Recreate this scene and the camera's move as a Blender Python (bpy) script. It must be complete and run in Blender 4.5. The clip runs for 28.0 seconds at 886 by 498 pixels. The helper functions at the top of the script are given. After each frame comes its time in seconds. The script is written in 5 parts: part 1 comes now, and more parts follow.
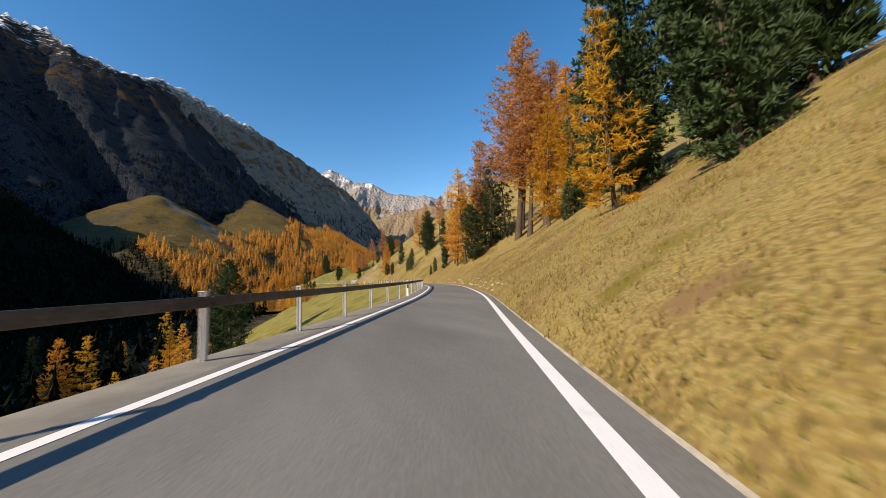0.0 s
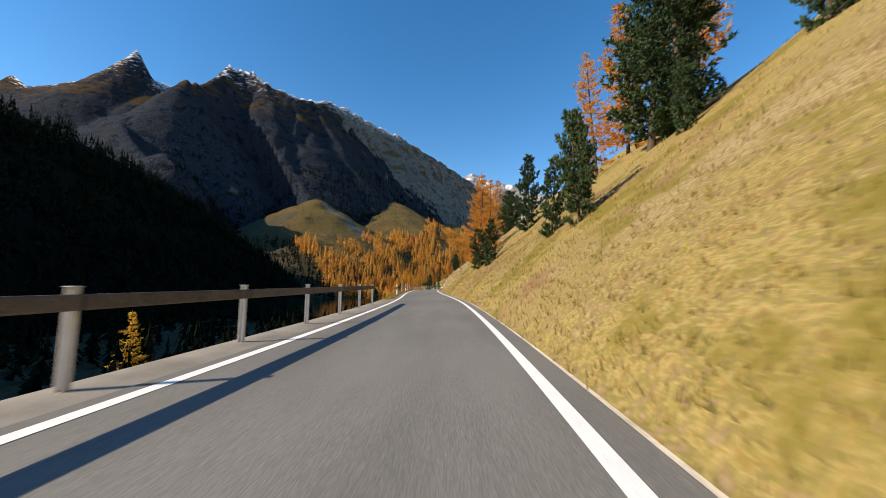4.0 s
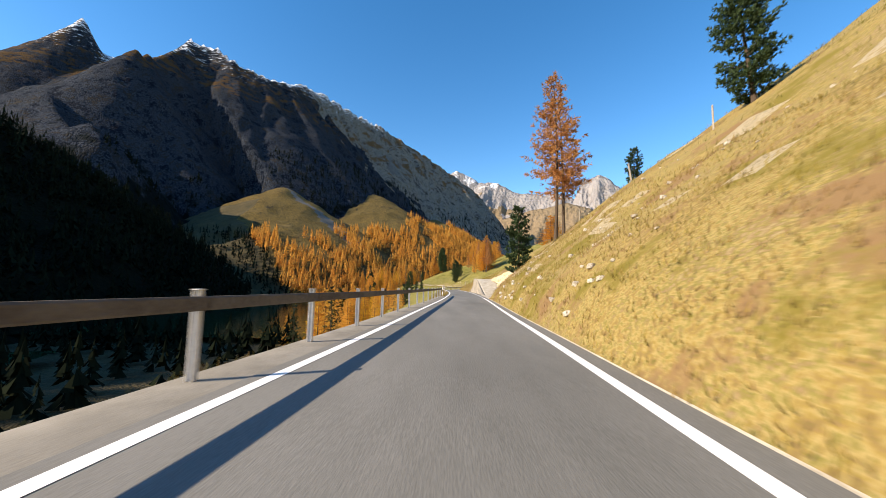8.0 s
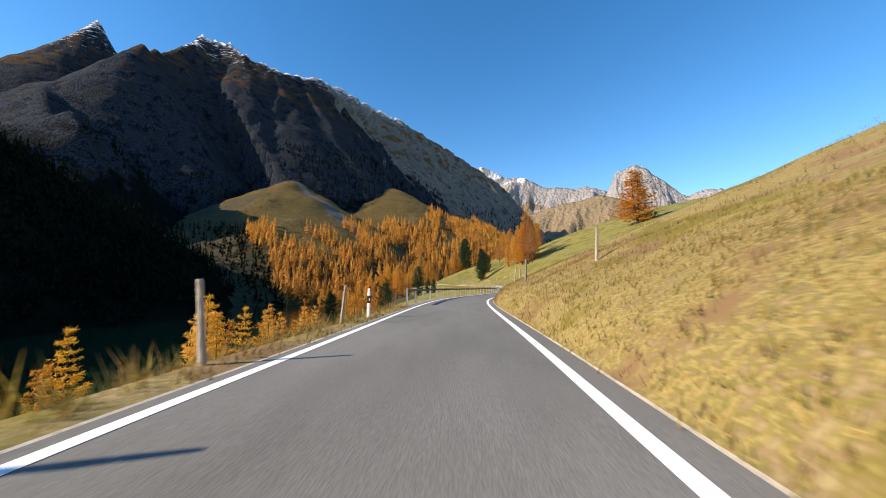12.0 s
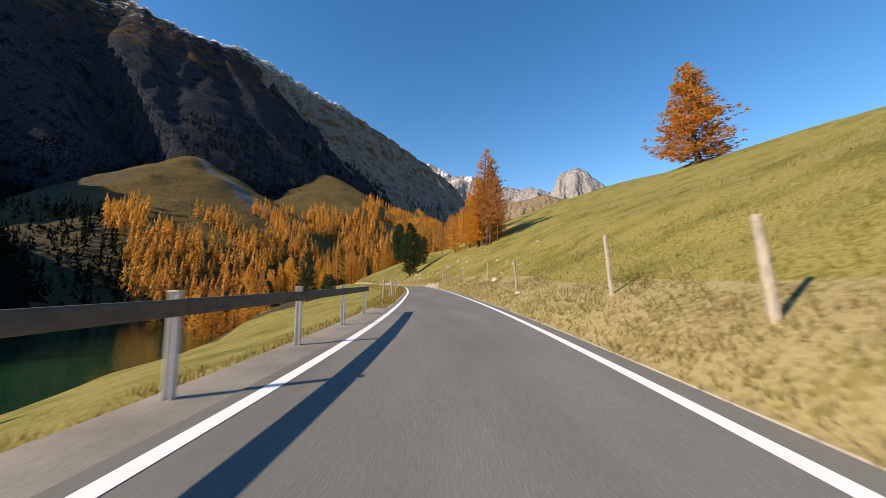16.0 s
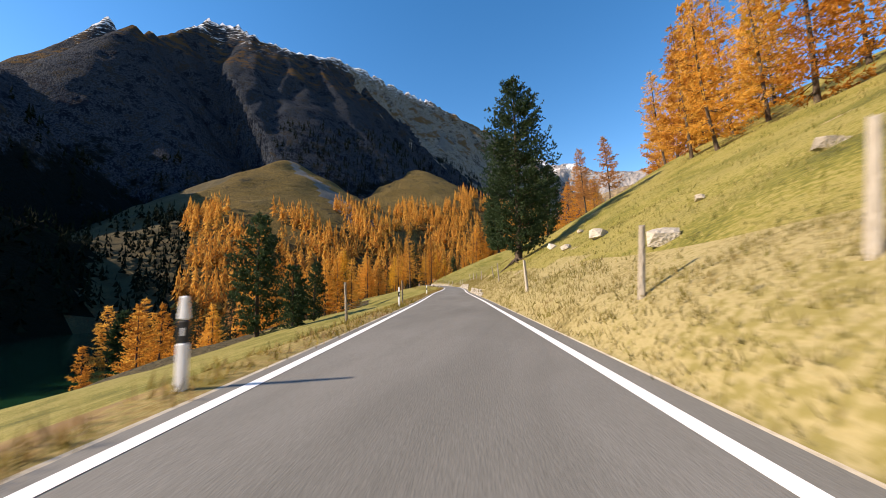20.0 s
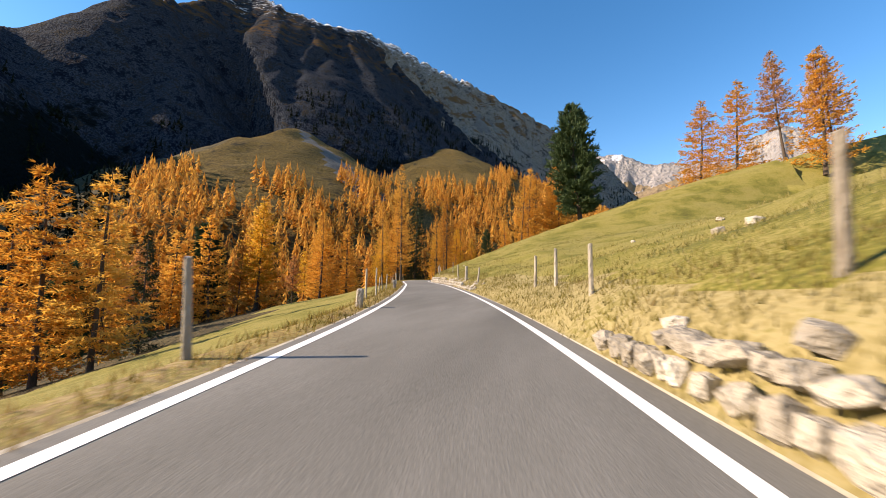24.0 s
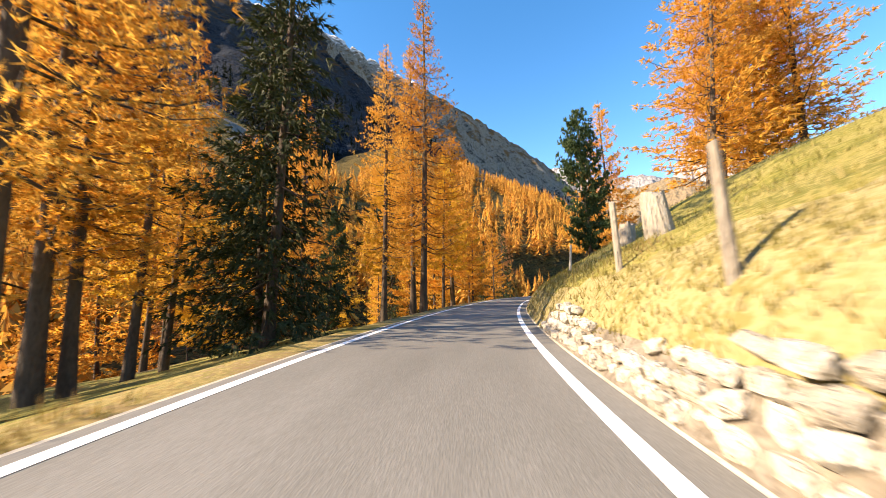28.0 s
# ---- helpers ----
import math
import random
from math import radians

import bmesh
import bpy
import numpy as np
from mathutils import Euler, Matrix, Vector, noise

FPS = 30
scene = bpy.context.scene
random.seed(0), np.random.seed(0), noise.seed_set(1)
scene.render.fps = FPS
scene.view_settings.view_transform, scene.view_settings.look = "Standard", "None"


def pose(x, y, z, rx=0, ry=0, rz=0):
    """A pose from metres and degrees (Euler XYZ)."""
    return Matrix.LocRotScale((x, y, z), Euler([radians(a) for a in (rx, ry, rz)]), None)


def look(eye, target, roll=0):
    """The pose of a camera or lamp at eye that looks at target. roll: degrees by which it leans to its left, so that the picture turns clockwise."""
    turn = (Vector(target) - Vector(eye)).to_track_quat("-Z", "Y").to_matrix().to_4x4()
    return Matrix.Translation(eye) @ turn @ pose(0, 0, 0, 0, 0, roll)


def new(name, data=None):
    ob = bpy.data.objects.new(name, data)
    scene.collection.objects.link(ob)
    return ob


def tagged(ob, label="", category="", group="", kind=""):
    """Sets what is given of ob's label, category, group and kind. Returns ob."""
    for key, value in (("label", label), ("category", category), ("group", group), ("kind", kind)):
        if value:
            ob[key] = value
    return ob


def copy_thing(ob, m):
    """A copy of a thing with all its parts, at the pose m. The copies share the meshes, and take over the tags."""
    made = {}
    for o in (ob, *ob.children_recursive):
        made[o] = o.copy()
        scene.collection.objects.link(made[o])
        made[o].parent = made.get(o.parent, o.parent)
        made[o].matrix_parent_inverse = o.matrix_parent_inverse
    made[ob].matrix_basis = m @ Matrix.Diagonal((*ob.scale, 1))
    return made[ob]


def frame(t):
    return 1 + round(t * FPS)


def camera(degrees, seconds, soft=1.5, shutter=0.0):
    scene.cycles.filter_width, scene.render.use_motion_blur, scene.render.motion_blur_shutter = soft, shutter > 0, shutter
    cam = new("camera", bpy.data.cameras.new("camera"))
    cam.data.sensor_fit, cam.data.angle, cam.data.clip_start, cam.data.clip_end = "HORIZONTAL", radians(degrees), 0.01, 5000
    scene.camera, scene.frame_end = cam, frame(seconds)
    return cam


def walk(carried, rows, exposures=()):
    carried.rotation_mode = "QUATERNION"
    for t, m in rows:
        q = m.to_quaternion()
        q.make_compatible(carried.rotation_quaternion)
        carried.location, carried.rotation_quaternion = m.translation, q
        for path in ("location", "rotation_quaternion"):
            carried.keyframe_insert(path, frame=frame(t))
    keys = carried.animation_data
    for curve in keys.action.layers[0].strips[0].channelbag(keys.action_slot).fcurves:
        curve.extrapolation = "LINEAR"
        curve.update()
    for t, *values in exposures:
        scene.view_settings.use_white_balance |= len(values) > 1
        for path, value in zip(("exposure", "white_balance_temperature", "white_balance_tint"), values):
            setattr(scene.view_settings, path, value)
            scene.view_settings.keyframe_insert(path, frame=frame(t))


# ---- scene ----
# ---------------- camera ----------------
cam = camera(101.6, 28.0, soft=0.5, shutter=0.1)
# seconds, x, y, z, yaw, pitch, roll
PATH = [
    (0, 0.18, -0.08, 0.00, -20.85, 4.83, -1.69), (0.5, 5.41, 10.81, 0.05, -20.53, 4.76, -1.00), (1, 10.01, 21.97, 0.11, -19.69, 5.33, -1.99),
    (1.5, 13.96, 33.35, 0.18, -17.03, 5.61, -1.65), (2, 17.54, 44.73, 0.27, -12.79, 5.57, 0.62), (2.5, 20.26, 56.21, 0.33, -7.99, 5.55, 0.68),
    (3, 22.11, 67.68, 0.34, -3.94, 5.43, 0.70), (3.5, 23.58, 79.13, 0.42, -0.82, 5.49, 1.22), (4, 24.67, 90.72, 0.47, 1.30, 5.56, 0.82),
    (4.5, 24.69, 102.40, 0.49, 3.66, 5.11, 0.37), (5, 24.26, 114.09, 0.50, 6.07, 5.35, 0.30), (5.5, 23.27, 125.75, 0.49, 8.08, 5.69, 0.42),
    (6, 22.22, 137.41, 0.47, 9.06, 5.93, 0.84), (6.5, 21.45, 149.08, 0.42, 8.13, 6.01, 1.85), (7, 21.16, 160.74, 0.36, 4.21, 5.92, 0.25),
    (7.5, 20.91, 172.46, 0.25, 1.40, 6.07, 0.95), (8, 21.44, 184.29, 0.13, -1.39, 5.65, 1.10), (8.5, 22.57, 196.20, 0.04, -2.08, 5.76, 0.50),
    (9, 23.65, 208.00, -0.04, -1.84, 5.62, 1.66), (9.5, 24.73, 219.71, -0.10, -1.52, 5.48, 1.27), (10, 25.53, 231.36, -0.14, -1.19, 5.50, 0.42),
    (10.5, 26.35, 242.92, -0.18, -0.51, 5.24, 0.89), (11, 27.14, 254.40, -0.20, 0.63, 5.50, 0.30), (11.5, 27.52, 265.81, -0.20, 1.80, 5.35, -0.20),
    (12, 27.77, 277.10, -0.23, 2.81, 5.61, 0.28), (12.5, 28.11, 288.31, -0.29, 2.94, 5.48, -0.09), (13, 28.45, 299.44, -0.37, 0.76, 5.34, 0.28),
    (13.5, 29.59, 310.45, -0.45, -3.30, 5.73, -0.14), (14, 31.09, 321.39, -0.55, -7.20, 5.87, -0.10), (14.5, 33.16, 332.24, -0.63, -9.82, 5.78, -0.13),
    (15, 35.25, 343.13, -0.70, -10.47, 5.53, -0.26), (15.5, 37.56, 353.98, -0.75, -8.96, 5.30, -0.56), (16, 39.45, 364.94, -0.74, -5.58, 5.54, 0.09),
    (16.5, 41.09, 376.03, -0.69, -1.88, 6.32, -0.02), (17, 42.10, 387.33, -0.58, 1.15, 6.82, -0.59), (17.5, 42.57, 398.82, -0.44, 2.60, 6.02, -0.80),
    (18, 42.74, 410.56, -0.30, 3.27, 5.27, -0.72), (18.5, 42.32, 422.58, -0.20, 4.39, 5.58, -0.66), (19, 41.59, 434.90, -0.14, 6.17, 6.02, -1.10),
    (19.5, 40.65, 447.53, -0.14, 8.65, 5.85, -0.23), (20, 39.13, 460.24, -0.19, 10.25, 5.57, -1.32), (20.5, 37.73, 472.80, -0.19, 11.59, 5.74, -1.50),
    (21, 36.23, 485.22, -0.20, 12.36, 5.80, -0.79), (21.5, 34.28, 497.42, -0.19, 12.68, 5.90, -0.92), (22, 32.23, 509.48, -0.19, 12.06, 5.97, -0.38),
    (22.5, 30.46, 521.47, -0.17, 11.51, 5.92, -0.11), (23, 28.69, 533.35, -0.15, 11.71, 5.68, 0.09), (23.5, 26.67, 545.10, -0.11, 13.01, 5.20, 0.34),
    (24, 24.46, 556.73, -0.06, 15.44, 4.62, 1.09), (24.5, 21.41, 568.07, 0.02, 18.21, 5.16, 1.49), (25, 17.58, 579.07, 0.18, 21.85, 6.10, 1.97),
    (25.5, 14.04, 590.16, 0.30, 24.85, 5.69, 0.43), (26, 10.10, 601.13, 0.38, 25.75, 5.70, 0.12), (26.5, 5.74, 611.92, 0.43, 23.71, 5.77, -0.60),
    (27, 2.54, 623.08, 0.47, 18.30, 7.26, -0.70), (27.5, -0.14, 634.38, 0.50, 12.88, 7.20, -0.33), (28, -1.85, 645.89, 0.52, 7.46, 6.73, -0.20),
]


def view(x, y, z, yaw, pitch, roll):
    a, b = radians(yaw), radians(pitch)
    ahead = Vector((-math.sin(a) * math.cos(b), math.cos(a) * math.cos(b), math.sin(b)))
    return look((x, y, z), Vector((x, y, z)) + ahead * 10, roll)


# the clip's camera opens up as the picture fills with shade and trees
walk(cam, [(r[0], view(*r[1:])) for r in PATH], [(0.0, 0.46, 7350, 15), (2.0, 0.46, 7350, 15), (4.0, 0.58, 7100, 14), (7.0, 0.98, 7250, 14), (9.0, 0.80, 7200, 15), (11.0, 0.70, 6900, 15), (13.0, 0.80, 7200, 15), (16.0, 0.53, 7400, 17), (18.0, 0.56, 7350, 16), (20.0, 0.82, 7350, 18), (24.0, 0.96, 7750, 19), (25.0, 0.94, 7550, 17), (26.0, 1.11, 7350, 17), (27.0, 1.26, 7850, 18), (28.0, 1.56, 7950, 18)])

# ---------------- light ----------------
SUN_AZ, SUN_EL = 249.0, 29.0          # compass degrees from +y, clockwise; height over the horizon
world = bpy.data.worlds.new("sky")
scene.world = world
world.use_nodes = True
wn = world.node_tree
wn.nodes.clear()
sky = wn.nodes.new("ShaderNodeTexSky")
sky.sky_type, sky.sun_disc = "NISHITA", False
sky.sun_elevation, sky.sun_rotation = radians(SUN_EL), radians(SUN_AZ)
sky.altitude, sky.air_density, sky.dust_density, sky.ozone_density = 900, 1.0, 0.15, 1.0
bg = wn.nodes.new("ShaderNodeBackground")
bg.inputs["Strength"].default_value = 0.15
wo = wn.nodes.new("ShaderNodeOutputWorld")
hue = wn.nodes.new("ShaderNodeHueSaturation")
hue.inputs["Saturation"].default_value = 1.4
wn.links.new(sky.outputs[0], hue.inputs["Color"])
wn.links.new(hue.outputs[0], bg.inputs["Color"])
wn.links.new(bg.outputs[0], wo.inputs["Surface"])
lamp = bpy.data.lights.new("sun", "SUN")
lamp.energy, lamp.angle, lamp.color = 4.9, radians(0.53), (1.0, 0.89, 0.73)
sun = new("sun", lamp)
to_sun = Vector((math.sin(radians(SUN_AZ)) * math.cos(radians(SUN_EL)), math.cos(radians(SUN_AZ)) * math.cos(radians(SUN_EL)), math.sin(radians(SUN_EL))))
sun.rotation_euler = to_sun.to_track_quat("Z", "Y").to_euler()


# ---------------- materials ----------------
def material(name, ramp, scale=3.0, rough=0.9, bump=0.3, fine=40.0, metallic=0.0, vary=0.0, island=False, stretch=(1, 1, 1), detail=6.0, translucent=0.0, spec=0.3):
    """Ramp colours over noise at two scales; vary adds a change from object to object (or island to island)."""
    m = bpy.data.materials.new(name)
    m.use_nodes = True
    nt = m.node_tree
    n, ln = nt.nodes, nt.links
    p = n["Principled BSDF"]
    p.inputs["Roughness"].default_value, p.inputs["Metallic"].default_value = rough, metallic
    p.inputs["Specular IOR Level"].default_value = spec
    geo = n.new("ShaderNodeNewGeometry")
    mp = n.new("ShaderNodeVectorMath")
    mp.operation = "MULTIPLY"
    mp.inputs[1].default_value = stretch
    ln.new(geo.outputs["Position"], mp.inputs[0])
    a = n.new("ShaderNodeTexNoise")
    a.inputs["Scale"].default_value, a.inputs["Detail"].default_value = scale, detail
    a.inputs["Roughness"].default_value = 0.65
    b = n.new("ShaderNodeTexNoise")
    b.inputs["Scale"].default_value, b.inputs["Detail"].default_value = fine, 4.0
    ln.new(mp.outputs[0], a.inputs["Vector"])
    ln.new(mp.outputs[0], b.inputs["Vector"])
    mix = n.new("ShaderNodeMath")
    mix.operation = "MULTIPLY_ADD"
    mix.inputs[1].default_value = 0.45
    ln.new(b.outputs[0], mix.inputs[0])
    sc = n.new("ShaderNodeMath")
    sc.operation = "MULTIPLY"
    sc.inputs[1].default_value = 0.62
    ln.new(a.outputs[0], sc.inputs[0])
    ln.new(sc.outputs[0], mix.inputs[2])
    fac = mix.outputs[0]
    if vary:
        src = geo.outputs["Random Per Island"] if island else n.new("ShaderNodeObjectInfo").outputs["Random"]
        v = n.new("ShaderNodeMath")
        v.operation = "MULTIPLY_ADD"
        v.inputs[1].default_value, v.inputs[2].default_value = vary, -vary / 2
        ln.new(src, v.inputs[0])
        add = n.new("ShaderNodeMath")
        ln.new(fac, add.inputs[0])
        ln.new(v.outputs[0], add.inputs[1])
        fac = add.outputs[0]
    cr = n.new("ShaderNodeValToRGB")
    el = cr.color_ramp.elements
    for i, (pos, col) in enumerate(ramp):
        e = el[i] if i < 2 else el.new(pos)
        e.position, e.color = pos, (*col, 1)
    ln.new(fac, cr.inputs[0])
    ln.new(cr.outputs[0], p.inputs["Base Color"])
    if bump:
        bp = n.new("ShaderNodeBump")
        bp.inputs["Strength"].default_value, bp.inputs["Distance"].default_value = bump, 0.6 / scale
        ln.new(mix.outputs[0], bp.inputs["Height"])
        ln.new(bp.outputs[0], p.inputs["Normal"])
    if translucent:
        tr = n.new("ShaderNodeBsdfTranslucent")
        ln.new(cr.outputs[0], tr.inputs["Color"])
        ms = n.new("ShaderNodeMixShader")
        ms.inputs[0].default_value = translucent
        ln.new(p.outputs[0], ms.inputs[1])
        ln.new(tr.outputs[0], ms.inputs[2])
        ln.new(ms.outputs[0], n["Material Output"].inputs["Surface"])
    return m


def dusting(m, colour, low, high, scale, sharp, up=0.0, ledge=1.0):
    """Lays a second colour over a material above a height, in ragged patches, on faces that look up at least so far."""
    nt = m.node_tree
    n, ln = nt.nodes, nt.links
    p = n["Principled BSDF"]
    old = p.inputs["Base Color"].links[0].from_socket
    geo = n.new("ShaderNodeNewGeometry")
    sep = n.new("ShaderNodeSeparateXYZ")
    ln.new(geo.outputs["Position"], sep.inputs[0])
    mr = n.new("ShaderNodeMapRange")
    mr.inputs["From Min"].default_value, mr.inputs["From Max"].default_value = low, high
    ln.new(sep.outputs[2], mr.inputs[0])
    t = n.new("ShaderNodeTexNoise")
    t.inputs["Scale"].default_value, t.inputs["Detail"].default_value, t.inputs["Roughness"].default_value = scale, 9, 0.7
    flat = n.new("ShaderNodeVectorMath")
    flat.operation = "MULTIPLY"
    flat.inputs[1].default_value = (1, 1, ledge)
    ln.new(geo.outputs["Position"], flat.inputs[0])
    ln.new(flat.outputs[0], t.inputs["Vector"])
    a = n.new("ShaderNodeMath")
    a.operation = "MULTIPLY"
    ln.new(mr.outputs[0], a.inputs[0])
    ln.new(t.outputs[0], a.inputs[1])
    nz = n.new("ShaderNodeSeparateXYZ")
    ln.new(geo.outputs["Normal"], nz.inputs[0])
    b = n.new("ShaderNodeMath")
    b.operation = "MULTIPLY_ADD"
    b.inputs[1].default_value = up
    ln.new(nz.outputs[2], b.inputs[0])
    ln.new(a.outputs[0], b.inputs[2])
    st = n.new("ShaderNodeMapRange")
    st.inputs["From Min"].default_value, st.inputs["From Max"].default_value = sharp, sharp + 0.06
    ln.new(b.outputs[0], st.inputs[0])
    mx = n.new("ShaderNodeMix")
    mx.data_type = "RGBA"
    ln.new(st.outputs[0], mx.inputs["Factor"])
    ln.new(old, mx.inputs["A"])
    mx.inputs["B"].default_value = (*colour, 1)
    ln.new(mx.outputs["Result"], p.inputs["Base Color"])


def two(a, b, lo=0.35, hi=0.7):
    return [(lo, a), (hi, b)]


M = {}
M["asphalt"] = material("asphalt", [(0.36, (0.118, 0.117, 0.103)), (0.46, (0.150, 0.148, 0.132)), (0.54, (0.172, 0.169, 0.151)), (0.64, (0.21, 0.206, 0.187))], 0.5, 0.8, 0.10, 70, stretch=(1, 0.22, 1), detail=12)
M["shoulder"] = material("paved_shoulder", [(0.36, (0.15, 0.138, 0.112)), (0.5, (0.21, 0.195, 0.162)), (0.64, (0.28, 0.262, 0.222))], 0.9, 0.95, 0.12, 45, detail=10)
M["line"] = material("road_paint", two((0.62, 0.62, 0.60), (0.85, 0.85, 0.83), 0.3, 0.5), 3, 0.7, 0.1, 60)
M["gravel"] = material("gravel", [(0.36, (0.25, 0.215, 0.16)), (0.5, (0.40, 0.355, 0.275)), (0.62, (0.52, 0.475, 0.385))], 1.2, 0.95, 0.12, 30, detail=10)
M["grass_gold"] = material("dry_grass", [(0.37, (0.075, 0.058, 0.016)), (0.42, (0.15, 0.125, 0.026)), (0.465, (0.21, 0.14, 0.055)), (0.50, (0.24, 0.175, 0.042)), (0.53, (0.33, 0.25, 0.10)), (0.565, (0.17, 0.15, 0.03)), (0.61, (0.23, 0.155, 0.075)), (0.66, (0.30, 0.24, 0.11))], 0.16, 0.95, 0.07, 9, detail=15)
M["grass_green"] = material("autumn_meadow", [(0.37, (0.055, 0.056, 0.011)), (0.45, (0.115, 0.112, 0.018)), (0.52, (0.165, 0.152, 0.026)), (0.58, (0.27, 0.225, 0.07)), (0.64, (0.125, 0.12, 0.022))], 0.2, 0.95, 0.08, 9, detail=15)
# real wood floor, also laid as painted shade on the cone's foot
M["forest_floor_and_shade"] = material("forest_floor_and_shade", [(0.3, (0.03, 0.028, 0.014)), (0.55, (0.07, 0.055, 0.022)), (0.8, (0.13, 0.095, 0.04))], 0.08, 0.95, 0.6, 1.2)
# wooded slope, deep shade put into its near-black colour
M["shaded_slope"] = material("shaded_wooded_slope", [(0.3, (0.004, 0.005, 0.003)), (0.6, (0.008, 0.009, 0.005)), (0.8, (0.016, 0.014, 0.008))], 0.03, 0.95, 0.4, 0.4, spec=0.03)
# the face's shade is put into this near-black blue rock colour
M["shaded_rock"] = material("shaded_mountain_rock", [(0.39, (0.003, 0.005, 0.010)), (0.46, (0.007, 0.011, 0.019)), (0.505, (0.013, 0.018, 0.028)), (0.54, (0.052, 0.062, 0.078)), (0.575, (0.011, 0.015, 0.021)), (0.66, (0.040, 0.033, 0.026))], 0.045, 0.95, 0.9, 0.35, detail=14, stretch=(1, 1, 0.7), spec=0.05)
# paler copy of the rock, with the right flank's sunlight in its colour
M["sunlit_rock"] = material("sunlit_mountain_rock", [(0.36, (0.02, 0.019, 0.017)), (0.45, (0.04, 0.037, 0.032)), (0.50, (0.15, 0.138, 0.12)), (0.56, (0.25, 0.235, 0.21)), (0.60, (0.12, 0.10, 0.07)), (0.66, (0.10, 0.065, 0.032))], 0.04, 0.95, 1.0, 0.3, detail=14, stretch=(1, 1, 0.5), spec=0.05)
M["cut_rock"] = material("pale_cut_rock", [(0.36, (0.17, 0.13, 0.073)), (0.44, (0.36, 0.29, 0.175)), (0.52, (0.50, 0.42, 0.275)), (0.60, (0.57, 0.50, 0.36)), (0.66, (0.37, 0.295, 0.18))], 0.9, 0.95, 0.5, 5, detail=14)
M["bank_rock"] = material("weathered_bank_rock", [(0.36, (0.13, 0.105, 0.06)), (0.45, (0.27, 0.225, 0.135)), (0.53, (0.38, 0.33, 0.22)), (0.60, (0.30, 0.235, 0.12)), (0.66, (0.24, 0.19, 0.075))], 1.1, 0.95, 0.6, 7, detail=13)
M["straw"] = material("bleached_straw_grass", [(0.37, (0.11, 0.09, 0.032)), (0.46, (0.22, 0.18, 0.07)), (0.54, (0.31, 0.26, 0.125)), (0.62, (0.20, 0.17, 0.055))], 0.3, 0.95, 0.12, 9, detail=15)
M["bank_earth"] = material("stony_bank_earth", [(0.36, (0.09, 0.075, 0.055)), (0.5, (0.17, 0.145, 0.11)), (0.62, (0.27, 0.235, 0.185))], 1.6, 0.95, 0.4, 18)
M["needle_litter"] = material("fallen_larch_needles", [(0.38, (0.17, 0.105, 0.03)), (0.5, (0.26, 0.155, 0.04)), (0.62, (0.34, 0.22, 0.07))], 1.5, 0.95, 0.3, 20)
M["cone_grass"] = material("scree_meadow", [(0.40, (0.03, 0.025, 0.009)), (0.46, (0.13, 0.092, 0.028)), (0.51, (0.24, 0.17, 0.058)), (0.545, (0.045, 0.037, 0.014)), (0.60, (0.20, 0.145, 0.06))], 0.05, 0.95, 0.9, 0.35, detail=12, stretch=(1, 1, 7), spec=0.1)
M["scree"] = material("grey_scree", [(0.35, (0.06, 0.058, 0.052)), (0.65, (0.15, 0.145, 0.135))], 0.05, 0.95, 0.6, 0.6)
M["snow"] = material("old_snow", two((0.55, 0.57, 0.6), (0.85, 0.87, 0.9)), 0.05, 0.8, 0.3, 0.4)
M["far_rock"] = material("pale_limestone", [(0.3, (0.20, 0.185, 0.175)), (0.55, (0.33, 0.31, 0.30)), (0.8, (0.42, 0.40, 0.385))], 0.006, 0.95, 0.9, 0.05, detail=10)
M["far_brown"] = material("far_alpine_grass", [(0.3, (0.15, 0.11, 0.06)), (0.7, (0.27, 0.20, 0.12))], 0.006, 0.95, 0.6, 0.05)
M["lake"] = material("lake_water", two((0.004, 0.022, 0.010), (0.010, 0.05, 0.022)), 0.02, 0.06, 0.03, 0.6, spec=0.5)
M["bark"] = material("bark", two((0.045, 0.033, 0.024), (0.12, 0.09, 0.065)), 4, 0.95, 0.8, 18, stretch=(1, 1, 0.25))
M["larch"] = material("larch_needles", [(0.3, (0.48, 0.21, 0.035)), (0.5, (0.68, 0.335, 0.05)), (0.7, (0.80, 0.48, 0.10))], 0.5, 0.9, 0, 4, vary=0.45, translucent=0.58)
M["larch_rust"] = material("rusty_larch_needles", [(0.3, (0.36, 0.17, 0.07)), (0.7, (0.62, 0.33, 0.12))], 0.5, 0.9, 0, 4, vary=0.3, translucent=0.5)
M["larch_yellow"] = material("yellow_larch_needles", [(0.3, (0.54, 0.29, 0.025)), (0.7, (0.78, 0.49, 0.06))], 0.5, 0.9, 0, 4, vary=0.3, translucent=0.58)
M["pine"] = material("stone_pine_needles", [(0.3, (0.018, 0.040, 0.016)), (0.55, (0.048, 0.085, 0.032)), (0.8, (0.10, 0.145, 0.055))], 0.8, 0.7, 0, 6, vary=0.2, translucent=0.25)
M["spruce"] = material("spruce_needles", [(0.3, (0.018, 0.030, 0.010)), (0.7, (0.05, 0.065, 0.022))], 0.8, 0.75, 0, 6, vary=0.2, translucent=0.15)
M["far_larch"] = material("far_larch_needles", [(0.25, (0.38, 0.165, 0.035)), (0.5, (0.62, 0.29, 0.05)), (0.75, (0.74, 0.42, 0.085))], 0.02, 0.95, 0, 0.3, vary=0.55, island=True, translucent=0.45)
